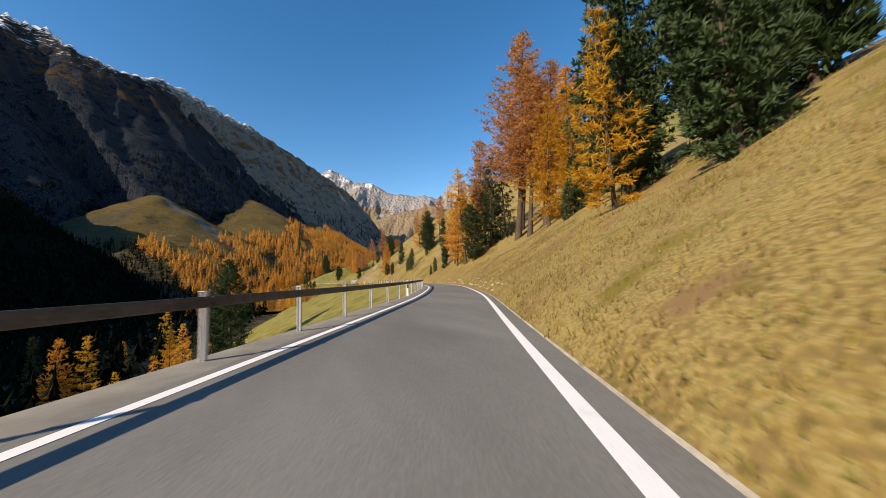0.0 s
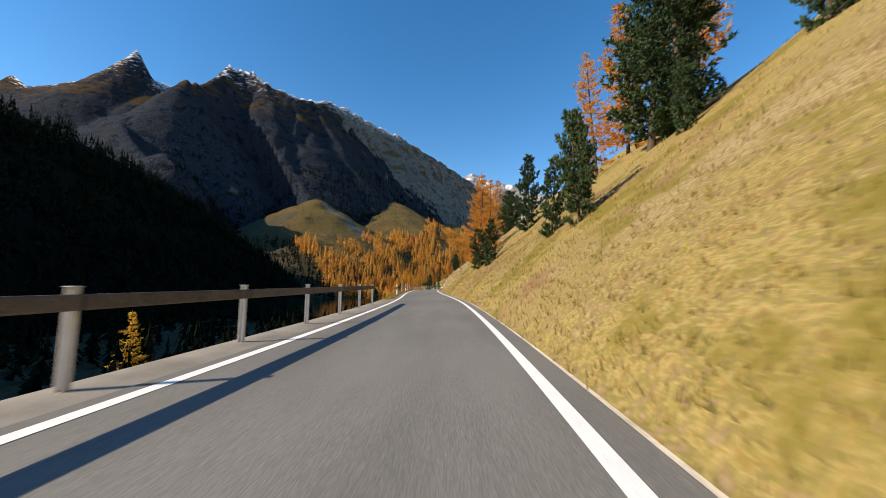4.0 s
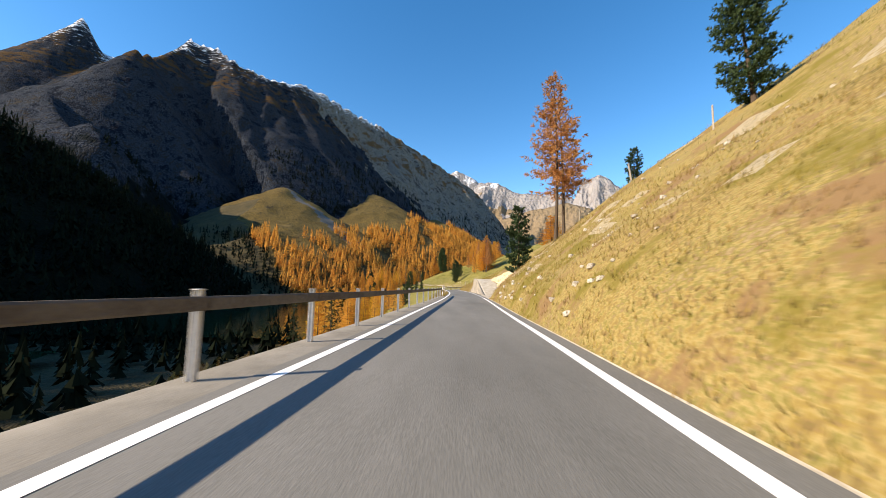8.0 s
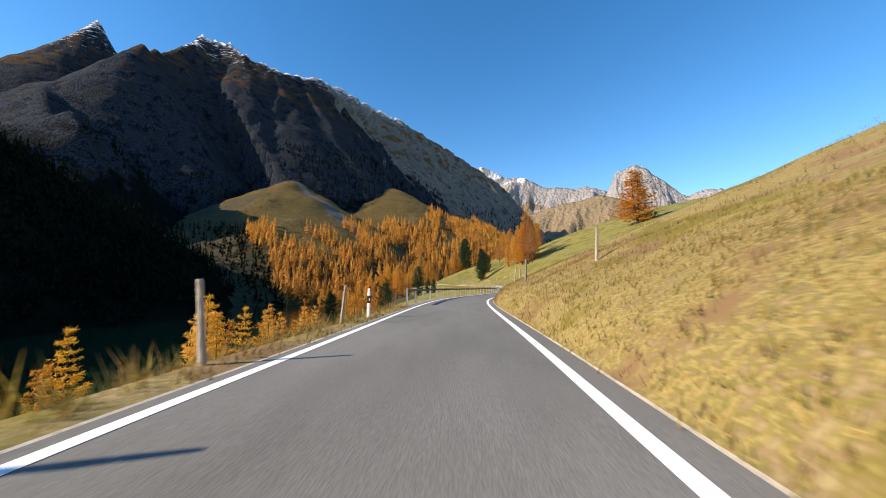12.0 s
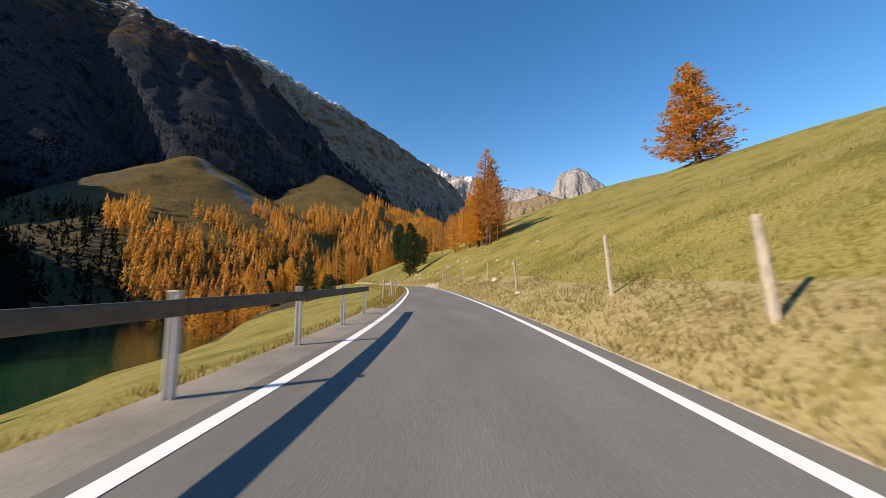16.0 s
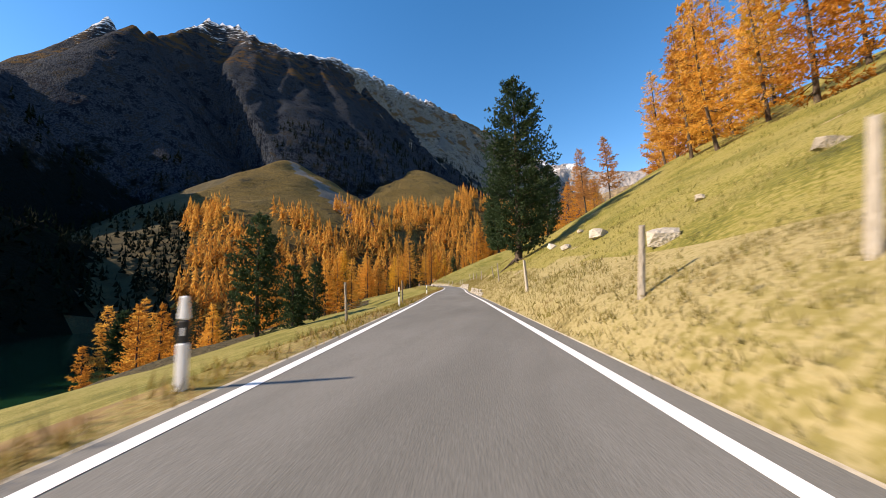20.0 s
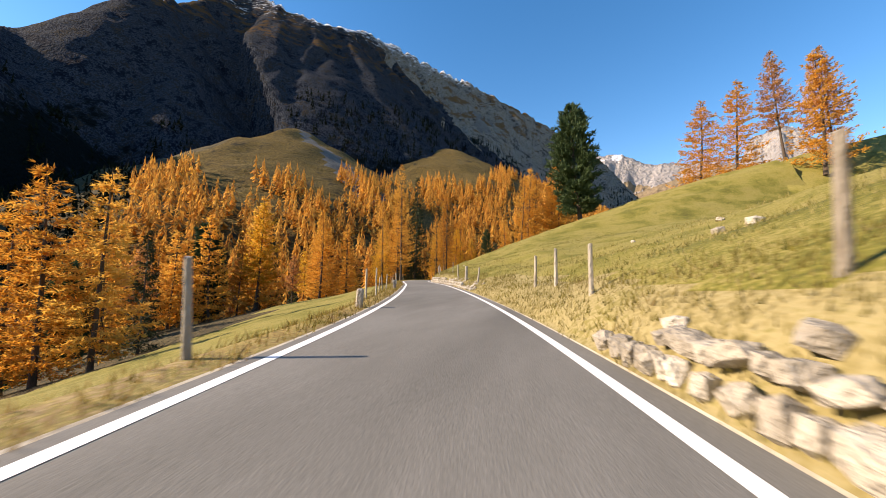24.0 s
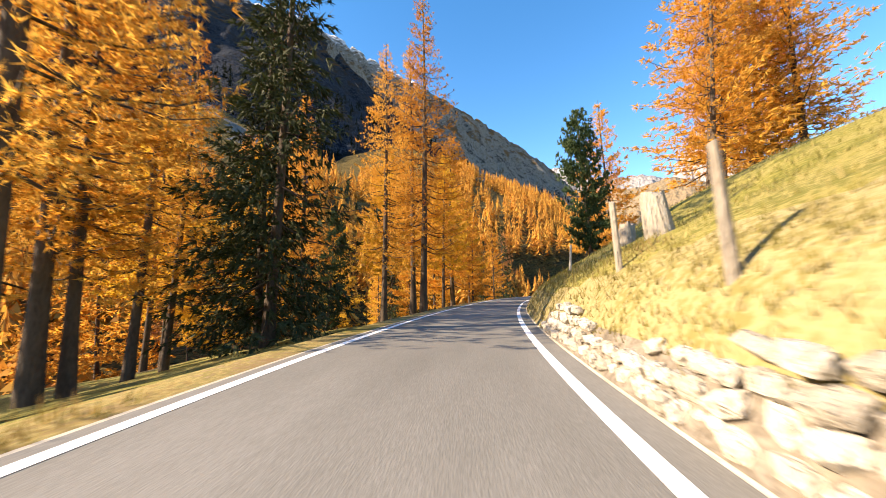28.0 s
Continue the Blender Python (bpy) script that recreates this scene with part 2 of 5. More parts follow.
# spruce needles taken down to near-black, so the colour holds the mountain's shade
M["shaded_spruce"] = material("shaded_spruce_needles", two((0.004, 0.007, 0.004), (0.010, 0.014, 0.007)), 0.02, 0.95, 0, 0.3, vary=0.3, island=True, spec=0.03)
M["rail_wood"] = material("weathered_rail_wood", [(0.3, (0.07, 0.055, 0.042)), (0.7, (0.17, 0.145, 0.115))], 2, 0.9, 0.5, 20, stretch=(1, 1, 1), vary=0.2)
M["steel"] = material("galvanised_steel", two((0.48, 0.49, 0.50), (0.66, 0.67, 0.68)), 2, 0.5, 0.1, 30, metallic=0.25)
M["post_wood"] = material("weathered_post_wood", [(0.3, (0.20, 0.17, 0.13)), (0.7, (0.45, 0.41, 0.34))], 3, 0.95, 0.8, 25, stretch=(1, 1, 0.2), vary=0.35)
M["white"] = material("white_plastic", two((0.78, 0.78, 0.76), (0.88, 0.88, 0.86)), 3, 0.5, 0, 20)
M["black"] = material("black_plastic", two((0.015, 0.015, 0.015), (0.03, 0.03, 0.03)), 3, 0.5, 0, 20)
M["stone"] = material("grey_stone", [(0.25, (0.19, 0.175, 0.15)), (0.42, (0.27, 0.25, 0.215)), (0.58, (0.34, 0.31, 0.265)), (0.75, (0.43, 0.385, 0.31))], 1.5, 0.95, 0.5, 12, vary=0.5)
M["pale_stone"] = material("pale_bank_stone", [(0.25, (0.27, 0.24, 0.19)), (0.5, (0.42, 0.38, 0.31)), (0.75, (0.57, 0.53, 0.45))], 1.5, 0.95, 0.6, 14, vary=0.35)
M["mortar"] = material("mortar", two((0.20, 0.18, 0.15), (0.34, 0.31, 0.26)), 2, 0.95, 0.4, 30)


# deepens the painted shade low on the face, along with dark wooded patches
dusting(M["shaded_rock"], (0.003, 0.006, 0.006), 560, 60, 0.014, 0.36)
dusting(M["shaded_rock"], (0.075, 0.045, 0.020), 330, 560, 0.03, 0.755, 0.45, 2.0)
dusting(M["sunlit_rock"], (0.13, 0.075, 0.032), 100, 480, 0.018, 0.80, 0.45)
dusting(M["shaded_rock"], (0.72, 0.75, 0.80), 230, 770, 0.06, 0.695, 0.40, 3.0)
dusting(M["sunlit_rock"], (0.72, 0.75, 0.80), 400, 800, 0.06, 0.49, 0.12, 3.0)
dusting(M["far_rock"], (0.80, 0.82, 0.86), 520, 950, 0.010, 0.56, 0.12)
dusting(M["cone_grass"], (0.06, 0.05, 0.03), -100, 0, 0.045, 0.58)


# ---------------- mesh helpers ----------------
def mesh(name, verts, tris, mats, index=None, smooth=False):
    """A mesh from vertex rows and triangle or quad rows."""
    verts, tris = np.asarray(verts, np.float32), np.asarray(tris, np.int32)
    k = tris.shape[1]
    me = bpy.data.meshes.new(name)
    me.vertices.add(len(verts))
    me.vertices.foreach_set("co", verts.ravel())
    me.loops.add(tris.size)
    me.loops.foreach_set("vertex_index", tris.ravel())
    me.polygons.add(len(tris))
    me.polygons.foreach_set("loop_start", np.arange(0, tris.size, k, dtype=np.int32))
    if index is not None:
        me.polygons.foreach_set("material_index", np.asarray(index, np.int32))
    if smooth:
        me.polygons.foreach_set("use_smooth", np.ones(len(tris), bool))
    for mt in mats if isinstance(mats, (list, tuple)) else [mats]:
        me.materials.append(mt)
    me.update(calc_edges=True)
    return me


def link(name, me, parent=None, label="", at=None):
    ob = new(name, me)
    if parent is not None:
        ob.parent = parent
    if at is not None:
        ob.matrix_basis = at
    return tagged(ob, label) if label else ob


def part(name, bm, mat, parent, label="", smooth=False):
    """One bmesh as one mesh object under a thing."""
    me = bpy.data.meshes.new(name)
    bm.to_mesh(me)
    bm.free()
    me.materials.append(mat)
    if smooth:
        me.polygons.foreach_set("use_smooth", np.ones(len(me.polygons), bool))
    return link(name, me, parent, label)


def grid_faces(nu, nv):
    i = (np.arange(nu - 1)[:, None] * nv + np.arange(nv - 1)[None]).ravel()
    return np.stack([i, i + nv, i + nv + 1, i + 1], 1)


def hash2(ix, iy, seed):
    h = (ix.astype(np.int64) * 374761393 + iy.astype(np.int64) * 668265263 + seed * 974634077) & 0x7FFFFFFF
    h = ((h ^ (h >> 13)) * 1274126177) & 0x7FFFFFFF
    return ((h ^ (h >> 16)) & 0xFFFF) / 65535.0


def vnoise(x, y, seed=0):
    """Smooth value noise, -1 to 1."""
    ix, iy = np.floor(x), np.floor(y)
    fx, fy = x - ix, y - iy
    fx, fy = fx * fx * (3 - 2 * fx), fy * fy * (3 - 2 * fy)
    a, b = hash2(ix, iy, seed), hash2(ix + 1, iy, seed)
    c, d = hash2(ix, iy + 1, seed), hash2(ix + 1, iy + 1, seed)
    return 2 * ((a * (1 - fx) + b * fx) * (1 - fy) + (c * (1 - fx) + d * fx) * fy) - 1


def fbm(x, y, seed=0, octaves=4, gain=0.5):
    t, amp = 0, 1.0
    for o in range(octaves):
        t = t + amp * vnoise(x * 2.03**o + 17.3 * o, y * 2.03**o - 9.1 * o, seed + o)
        amp *= gain
    return t


# ---------------- the road's line and the lie of the land ----------------
ROAD = [
    (-60, -116, -1.3), (-27, -57, -1.2), (-0.6, 1, -1.15), (10.9, 26.8, -1.01), (19.8, 53.9, -0.83),
    (23.2, 82.6, -0.71), (23.4, 110.5, -0.65), (21.1, 139.7, -0.69), (20, 167.8, -0.86), (22.3, 196.2, -1.11),
    (24.9, 224.4, -1.27), (26.7, 253.3, -1.35), (27.1, 281.6, -1.4), (28.2, 310.6, -1.6), (33.8, 338.9, -1.83),
    (39.7, 366, -1.89), (41.5, 394.2, -1.65), (41.3, 423.8, -1.34), (39.8, 451.3, -1.3), (35.9, 480.1, -1.34),
    (31.4, 508.1, -1.34), (27.4, 536.8, -1.29), (22.2, 564.6, -1.16), (13.4, 591.2, -0.84), (2.7, 618.3, -0.7),
    (-2.7, 645.1, -0.63), (-1.6, 676, -0.6), (4, 706, -0.5), (16, 734, -0.4), (36, 760, -0.3),
    (64, 780, -0.2),
]

HALF = 2.12                            # half the width between the edge lines
_c = np.array(ROAD)
_p = []
for i in range(len(_c) - 1):
    p0, p1, p2, p3 = _c[max(i - 1, 0)], _c[i], _c[i + 1], _c[min(i + 2, len(_c) - 1)]
    for u in np.linspace(0, 1, 32, endpoint=False):
        _p.append(0.5 * (2 * p1 + (p2 - p0) * u + (2 * p0 - 5 * p1 + 4 * p2 - p3) * u * u + (3 * p1 - p0 - 3 * p2 + p3) * u**3))
_p = np.array(_p)
_l = np.r_[0, np.cumsum(np.hypot(*np.diff(_p[:, :2], axis=0).T))]
S0 = _l[2 * 32]                        # distance 0 lies where the drive begins
SS = np.arange(-118, _l[-1] - S0 - 1, 1.0)
CX, CY, CZ = (np.interp(SS + S0, _l, _p[:, k]) for k in range(3))
TX, TY = np.gradient(CX), np.gradient(CY)
_n = np.hypot(TX, TY)
TX, TY = TX / _n, TY / _n


def along(s, d):
    """World x, y at s metres along the road and d metres to its right; and the road's height there."""
    s = np.asarray(s, float)
    x, y, tx, ty = (np.interp(s, SS, k) for k in (CX, CY, TX, TY))
    return x + d * ty, y - d * tx, np.interp(s, SS, CZ)


def heading(s):
    """Degrees to turn a thing so that its y axis runs along the road."""
    return math.degrees(math.atan2(-np.interp(s, SS, TX), np.interp(s, SS, TY)))


def road_coords(x, y):
    x, y = np.asarray(x, float).ravel(), np.asarray(y, float).ravel()
    s, d = np.empty(len(x)), np.empty(len(x))
    for k in range(0, len(x), 4000):
        q = slice(k, k + 4000)
        dx, dy = x[q, None] - CX[::3], y[q, None] - CY[::3]
        i = (dx * dx + dy * dy).argmin(1) * 3
        ox, oy = x[q] - CX[i], y[q] - CY[i]
        lat, lon = ox * TY[i] - oy * TX[i], ox * TX[i] + oy * TY[i]
        inside = (i > 3) & (i < len(SS) - 5)
        s[q] = SS[i] + np.where(inside, lon, 0)
        d[q] = np.where(inside, lat, np.sign(lat) * np.hypot(lat, lon))
    return s, d


def steps(s, rows):
    return np.interp(s, [r[0] for r in rows], [r[1] for r in rows])


# tangent of the slope on the right, and how far it goes on rising
BANK = [(-120, 0.66), (0, 0.66), (30, 0.64), (60, 0.66), (85, 0.70), (110, 0.92), (130, 0.82), (165, 0.82), (180, 0.90), (205, 0.86), (222, 0.84), (238, 0.54), (250, 0.48), (275, 0.62), (295, 0.50), (315, 0.44), (330, 0.48), (380, 0.48), (405, 0.50), (450, 0.56), (480, 0.56), (510, 0.66), (540, 0.58), (575, 0.42), (600, 0.32), (625, 0.30), (645, 0.45), (670, 0.55), (800, 0.6)]
REACH = [(-120, 140), (500, 140), (590, 60), (620, 60), (670, 90), (800, 90)]
# height of the steep foot of the bank at the roadside
FOOT = [(-120, 0.2), (50, 0.3), (140, 0.5), (152, 1.6), (170, 0.7), (205, 0.9), (222, 1.1), (230, 0.4), (290, 0.5), (308, 0.9), (330, 0.5), (400, 0.2), (420, 0.5), (428, 0.9), (442, 0.6), (480, 0.4), (505, 0.6), (540, 1.0), (560, 1.1), (575, 0.3), (594, 0.35), (603, 0.85), (615, 1.2), (640, 1.3), (660, 1.1), (800, 0.8)]
# tangent of the fall on the left
FALL = [(-120, 0.30), (60, 0.32), (90, 0.45), (330, 0.45), (350, 0.30), (470, 0.30), (500, 0.24), (540, 0.20), (560, 0.29), (605, 0.30), (640, 0.22), (660, 0.20), (800, 0.22)]
# how far out the fall steepens, and the height of the terrace held by the wall on the right
SHELF = [(-120, 40), (540, 40), (560, 34), (600, 40), (640, 60), (800, 60)]
TERRACE = [(222, 0.0), (243, 0.0), (247, 0.45), (251.4, 1.15), (258, 2.35), (261, 2.7), (264, 2.85), (269, 2.85), (276, 2.8)]
LAKE_Z = -22.0


def near_land(s, d):
    """Height beside the road, over the road's own height."""
    e = np.maximum(d - HALF - 0.55, 0)
    foot = steps(s, FOOT)
    bank = foot * (1 - np.exp(-e / 0.45)) + steps(s, BANK) * steps(s, REACH) * (1 - np.exp(-e / steps(s, REACH)))
    up = bank + np.minimum(e, 6) * 0.045 * vnoise(s / 2.7, d / 2.2, 3) + np.minimum(e / 10, 1) * 0.55 * fbm(s / 14, d / 11, 5, 3)
    # the lay-by, and the terrace with a farm track behind the retaining wall, under a rock cutting
    flat = steps(s, TERRACE) * np.clip((d - 3.25) / 0.12, 0, 1)
    cut = 2.9 * np.clip((d - 7.4 - 0.3 * vnoise(s / 2.1, 0 * s, 13)) / 1.5, 0, 1) * np.clip((258 - s) / 12, 0, 1)
    cut = cut + 0.35 * fbm(s / 1.1, d / 0.8, 15, 3) * ((d > 6.6) & (d < 8.4) & (s < 258))
    beyond = steps(s, BANK) * np.maximum(d - 7.9, 0) + 0.4 * fbm(s / 14, d / 11, 5, 3) * np.clip((d - 8) / 6, 0, 1)
    w = np.clip((s - 226) / 4, 0, 1) * np.clip((272 - s) / 6, 0, 1) * np.clip((45 - d) / 20, 0, 1)
    up = up * (1 - w) + w * (flat + cut + beyond)
    f = np.maximum(-d - HALF - 1.15, 0)
    down = -steps(s, FALL) * f - 0.4 * np.maximum(f - steps(s, SHELF), 0) + np.minimum(f / 8, 1) * 0.4 * fbm(s / 12, d / 10, 8, 3) - np.minimum(f, 1) * 0.25
    return np.where(d > 0, up, down)


# crest lines: x, y, z
CREST = [(-860, 720, 48), (-835, 800, 188), (-821, 856, 278), (-809, 889, 338), (-805, 927, 392), (-792, 973, 452), (-774, 1022, 518), (-745, 1072, 576), (-748, 1131, 602), (-743, 1226, 695), (-746, 1287, 748), (-706, 1316, 754), (-641, 1301, 708), (-552, 1355, 684), (-501, 1422, 699), (-489, 1508, 751), (-451, 1626, 776), (-366, 1722, 757), (-262, 1843, 749), (-144, 1894, 690), (0, 1970, 628), (130, 2050, 565), (250, 2130, 505), (370, 2170, 375), (460, 2230, 248), (560, 2300, 100)]
# the snowy ridge behind it, which carries the horn
BACK = [(-1900, 900, 420), (-1640, 980, 470), (-1409, 1067, 530), (-1314, 1128, 590), (-1221, 1190, 645), (-1161, 1219, 664), (-1115, 1227, 672), (-1046, 1288, 712), (-1006, 1370, 720), (-930, 1500, 690)]
# a made-up ridge, added to throw shade over the foot of the face
SHADE_RIDGE = [(-805, 930, 405), (-720, 860, 348), (-640, 800, 290), (-560, 750, 238), (-500, 722, 235), (-460, 705, 200), (-420, 690, 120), (-385, 680, 30)]
SPUR = [(-700, -600, 370), (-590, -300, 305), (-500, 0, 240), (-420, 250, 186), (-347, 466, 134), (-330, 528, 110), (-317, 575, 91), (-298, 635, 58), (-288, 680, 40), (-280, 730, 24), (-276, 775, 6), (-272, 815, -18)]
PEAKS = [(-1077, 1252, 802, 2.1), (-1092, 1246, 774, 1.7), (-1112, 1240, 740, 1.4), (-1375, 1142, 682, 3.0), (-1340, 1170, 664, 2.6), (-762, 1278, 764, 2.0), (-735, 1300, 764, 2.2), (-700, 1318, 764, 2.2), (-745, 1066, 580, 1.5), (-640, 1305, 718, 2.2), (-590, 1335, 706, 2.4), (-495, 1500, 752, 2.2), (-455, 1620, 782, 2.0), (-366, 1722, 768, 2.2)]
CONES = [(-323, 994, 212, 0.62), (-170, 1268, 270, 0.60), (-520, 800, 150, 0.75), (20, 1480, 235, 0.62)]


def crest_distance(x, y, line):
    """Distance to a crest line, its height there, the distance along it, and the side (+ right)."""
    best, hz, al, side = np.full(x.shape, 1e9), np.zeros(x.shape), np.zeros(x.shape), np.ones(x.shape)
    run = 0.0
    for a, b in zip(line[:-1], line[1:]):
        ex, ey = b[0] - a[0], b[1] - a[1]
        n = math.hypot(ex, ey)
        u = np.clip(((x - a[0]) * ex + (y - a[1]) * ey) / n**2, 0, 1)
        dx, dy = x - a[0] - u * ex, y - a[1] - u * ey
        dd = np.hypot(dx, dy)
        k = dd < best
        best = np.where(k, dd, best)
        hz = np.where(k, a[2] + u * (b[2] - a[2]), hz)
        al = np.where(k, run + u * n, al)
        side = np.where(k, np.sign(dx * ey - dy * ex), side)
        run += n
    return best, hz, al, side


FAR_AT = sum(math.dist(a[:2], b[:2]) for a, b in zip(CREST[:20], CREST[1:21]))


def wide_land(x, y):
    """Height of the valley, the lake's bed, the spur and the mountain; and which ground it is."""
    s, d = road_coords(x, y)
    rz = np.interp(s, SS, CZ)
    h = rz + near_land(s, d)
    floor = LAKE_Z - 2.5 + 0.035 * np.maximum(y - 700, 0) + 1.5 * fbm(x / 60, y / 60, 21, 3)
    h = np.where(d < 0, np.maximum(h, floor), h)
    zone = np.where(d > 0, 0, np.where(h < LAKE_Z + 8, 1, 0))
    zone = np.where((d < -6) & (s > 545), 1, zone)
    bd, bz, bl, _ = crest_distance(x, y, SPUR)
    sp = bz - 0.74 * bd + (10 * fbm(x / 70, y / 70, 31, 4) + 4) * np.minimum(bd / 60, 1) + 2.5 * vnoise(x / 9, y / 9, 33)
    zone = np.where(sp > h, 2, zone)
    h = np.maximum(h, sp)
    md, mz, ml, side = crest_distance(x, y, CREST)
    far_end = np.clip((ml - FAR_AT) / 250, 0, 1)
    brk, first = 150 + 170 * far_end, 1.32 - 0.3 * far_end
    u, w = 0.512 * x + 0.859 * y, 0.859 * x - 0.512 * y
    warp = 0.55 * vnoise(x / 95, y / 95, 44) + 0.25 * vnoise(x / 40, y / 40, 45)
    rib = np.abs(fbm(ml / 70 + 0.4 * warp, md / 600, 41, 4, 0.5))
    drop = np.where(side > 0, np.where(md < brk, first * md, first * brk + (1.13 - 0.28 * far_end) * (md - brk)), 0.9 * md)
    deep = np.clip(md / 80 + 0.06, 0, 1) * np.clip(1.7 - md / 220, 0.12, 1)
    mo = mz - drop + 24 * (0.36 - rib) * deep + 9 * fbm(ml / 30 + 0.5 * warp, md / 90, 47, 4, 0.6) * np.clip(md / 40 + 0.3, 0, 1) + 5 * (0.4 - np.abs(fbm(u / 19, w / 23, 49, 3, 0.5))) + 13 * (0.45 - np.abs(fbm(ml / 21, md / 60, 52, 3, 0.6))) * np.exp(-md / 38)
    bd, bz, _, _ = crest_distance(x, y, BACK)
    mo = np.maximum(mo, bz - 0.95 * bd + 9 * fbm(u / 40, w / 90, 46, 4, 0.55) * np.clip(bd / 60 + 0.1, 0, 1))
    td, tz, _, _ = crest_distance(x, y, SHADE_RIDGE)
    mo = np.maximum(mo, tz - 0.85 * td + 8 * fbm(x / 34, y / 34, 48, 4, 0.55) * np.clip(td / 40 + 0.2, 0, 1))
    for px, py, pz, t in PEAKS:
        r = np.hypot(x - px, (y - py) * 0.8)
        mo = np.maximum(mo, pz - t * r + 4 * fbm(x / 14, y / 14, 57, 3))
    zone = np.where(mo > h, 3, zone)
    h = np.maximum(h, mo)
    for cx, cy, cz, t in CONES:
        r = np.hypot(x - cx, y - cy)
        co = cz + 8 - t * np.hypot(r, 13) + 5 * fbm(x / 34, y / 34, 51, 4, 0.55) * np.minimum(r / 50, 1)
        zone = np.where((co > h) & (r < 420), 4, zone)
        h = np.where(r < 420, np.maximum(h, co), h)
    return h, zone, s, d


def ground_z(x, y):
    """Height of the ground under a thing."""
    x, y = np.atleast_1d(np.asarray(x, float)), np.atleast_1d(np.asarray(y, float))
    return wide_land(x, y)[0]


# road surface: camber-free ribbon from edge to edge
def ribbon(name, d0, d1, rows, mat, lift=0.0, s0=None, s1=None, step=1.0, thick=0.0):
    s = np.arange(SS[0] + 1 if s0 is None else s0, (SS[-1] - 1 if s1 is None else s1) + step / 2, step)
    d = np.linspace(d0, d1, rows)
    g, e = np.meshgrid(s, d, indexing="ij")
    x, y, z = along(g.ravel(), e.ravel())
    v = np.stack([x, y, z + lift], 1)
    return mesh(name, v, grid_faces(len(s), rows)[:, ::-1], mat)


def structure(name, me, label, category):
    return tagged(link(name, me), label, category, "", "structure")


structure("road", ribbon("road", -HALF - 0.28, HALF + 0.42, 8, M["asphalt"]), "narrow grey asphalt mountain road with worn surface", "road")

# near land: strips right and left of the road, finer towards it
def strip(name, dist, mats, label, category, pick):
    s = np.arange(SS[0] + 1, SS[-1] - 1, 1.0)
    g, e = np.meshgrid(s, np.array(dist), indexing="ij")
    x, y, z = along(g.ravel(), e.ravel())
    h = z + near_land(g.ravel(), e.ravel()) - 0.012
    v = np.stack([x, y, h], 1)
    f = grid_faces(len(s), len(dist))
    if dist[1] > dist[0]:
        f = f[:, ::-1]
    c = v[f].mean(1)
    return structure(name, mesh(name, v, f, mats, pick(g.ravel()[f].mean(1), e.ravel()[f].mean(1), c), smooth=True), label, category)


right_d = [HALF + 0.3, HALF + 0.5, HALF + 0.62, 2.9, 3.05, 3.24, 3.38, 3.6, 3.8, 4.1, 4.6, 5.2, 5.9, 6.5, 6.8, 7.1, 7.4, 7.7, 8, 8.4, 9, 10.5, 12, 14, 16, 18.5, 21, 24, 28, 32, 37, 43, 50, 58, 68, 80]
left_d = [-HALF - 0.2, -HALF - 0.38, -HALF - 0.6, -HALF - 1.1, -HALF - 1.4, -HALF - 1.8, -4.6, -5.5, -6.5, -8, -9.5, -11, -13, -16, -20, -25, -31, -38, -46]


def right_pick(s, d, c):
    meadow = (s > 330) & (d > steps(s, [(330, 5.2), (540, 5.0), (600, 4.3), (800, 4.3)]) + 1.3 * vnoise(s / 7, d / 4, 61))
    lay = (s > 227) & (s < 268) & (d < 6.9)
    cut = (s > 231) & (s < 257) & (d > 6.5) & (d < 8.2)
    ix = np.where(meadow, 2, np.where(s > 330, 7, 0))
    ix = np.where((d < HALF + 0.55) | lay, 1, ix)
    ix = np.where((s > 22) & (s < 72) & (d > HALF + 0.5) & (d < 2.8), 5, ix)
    rocky = ((fbm(s / 1.6, d / 0.9, 66, 3) > 0.42) & (d < 13) & (s > 142) & (s < 186)) | ((fbm(s / 1.6, d / 0.9, 68, 3) > 0.7) & (d > 4) & (d < 15) & (s > 186) & (s < 224)) | ((fbm(s / 1.8, d / 1.0, 67, 3) > 0.98) & (d > 4.6) & (d < 16) & (s > 396) & (s < 520))
    footing = (d < HALF + 0.74) & (d > HALF + 0.5) & (((s > 424) & (s < 447)) | ((s > 497) & (s < 515)) | ((s > 531) & (s < 564)) | ((s > 600) & (s < 668)))
    footing = footing | ((s > 244.5) & (s < 272) & (d > HALF + 0.45) & (d < 3.3))
    return np.where(footing, 6, np.where(cut | rocky, 4, ix))


def left_pick(s, d, c):
    railed = (s < 118) | ((s > 168) & (s < 237)) | ((s > 302) & (s < 386))
    return np.where(d > np.where(railed, -HALF - 1.3, -HALF - 0.36 - 0.1 * vnoise(s / 1.7, d, 62)), np.where(railed, 4, 1), np.where((s > 500) & (d < -27 + 6 * vnoise(s / 8, d / 6, 64)), 3, np.where(d < -HALF - 1.0, 2, 0)))


strip("hillside", right_d, [M["grass_gold"], M["gravel"], M["grass_green"], M["forest_floor_and_shade"], M["bank_rock"], M["needle_litter"], M["bank_earth"], M["straw"]], "steep hillside of golden dry autumn grass above the road", "hillside", right_pick)
strip("verge", left_d, [M["grass_gold"], M["gravel"], M["grass_green"], M["forest_floor_and_shade"], M["shoulder"]], "gravel verge and grass falling away to the valley", "verge", left_pick)

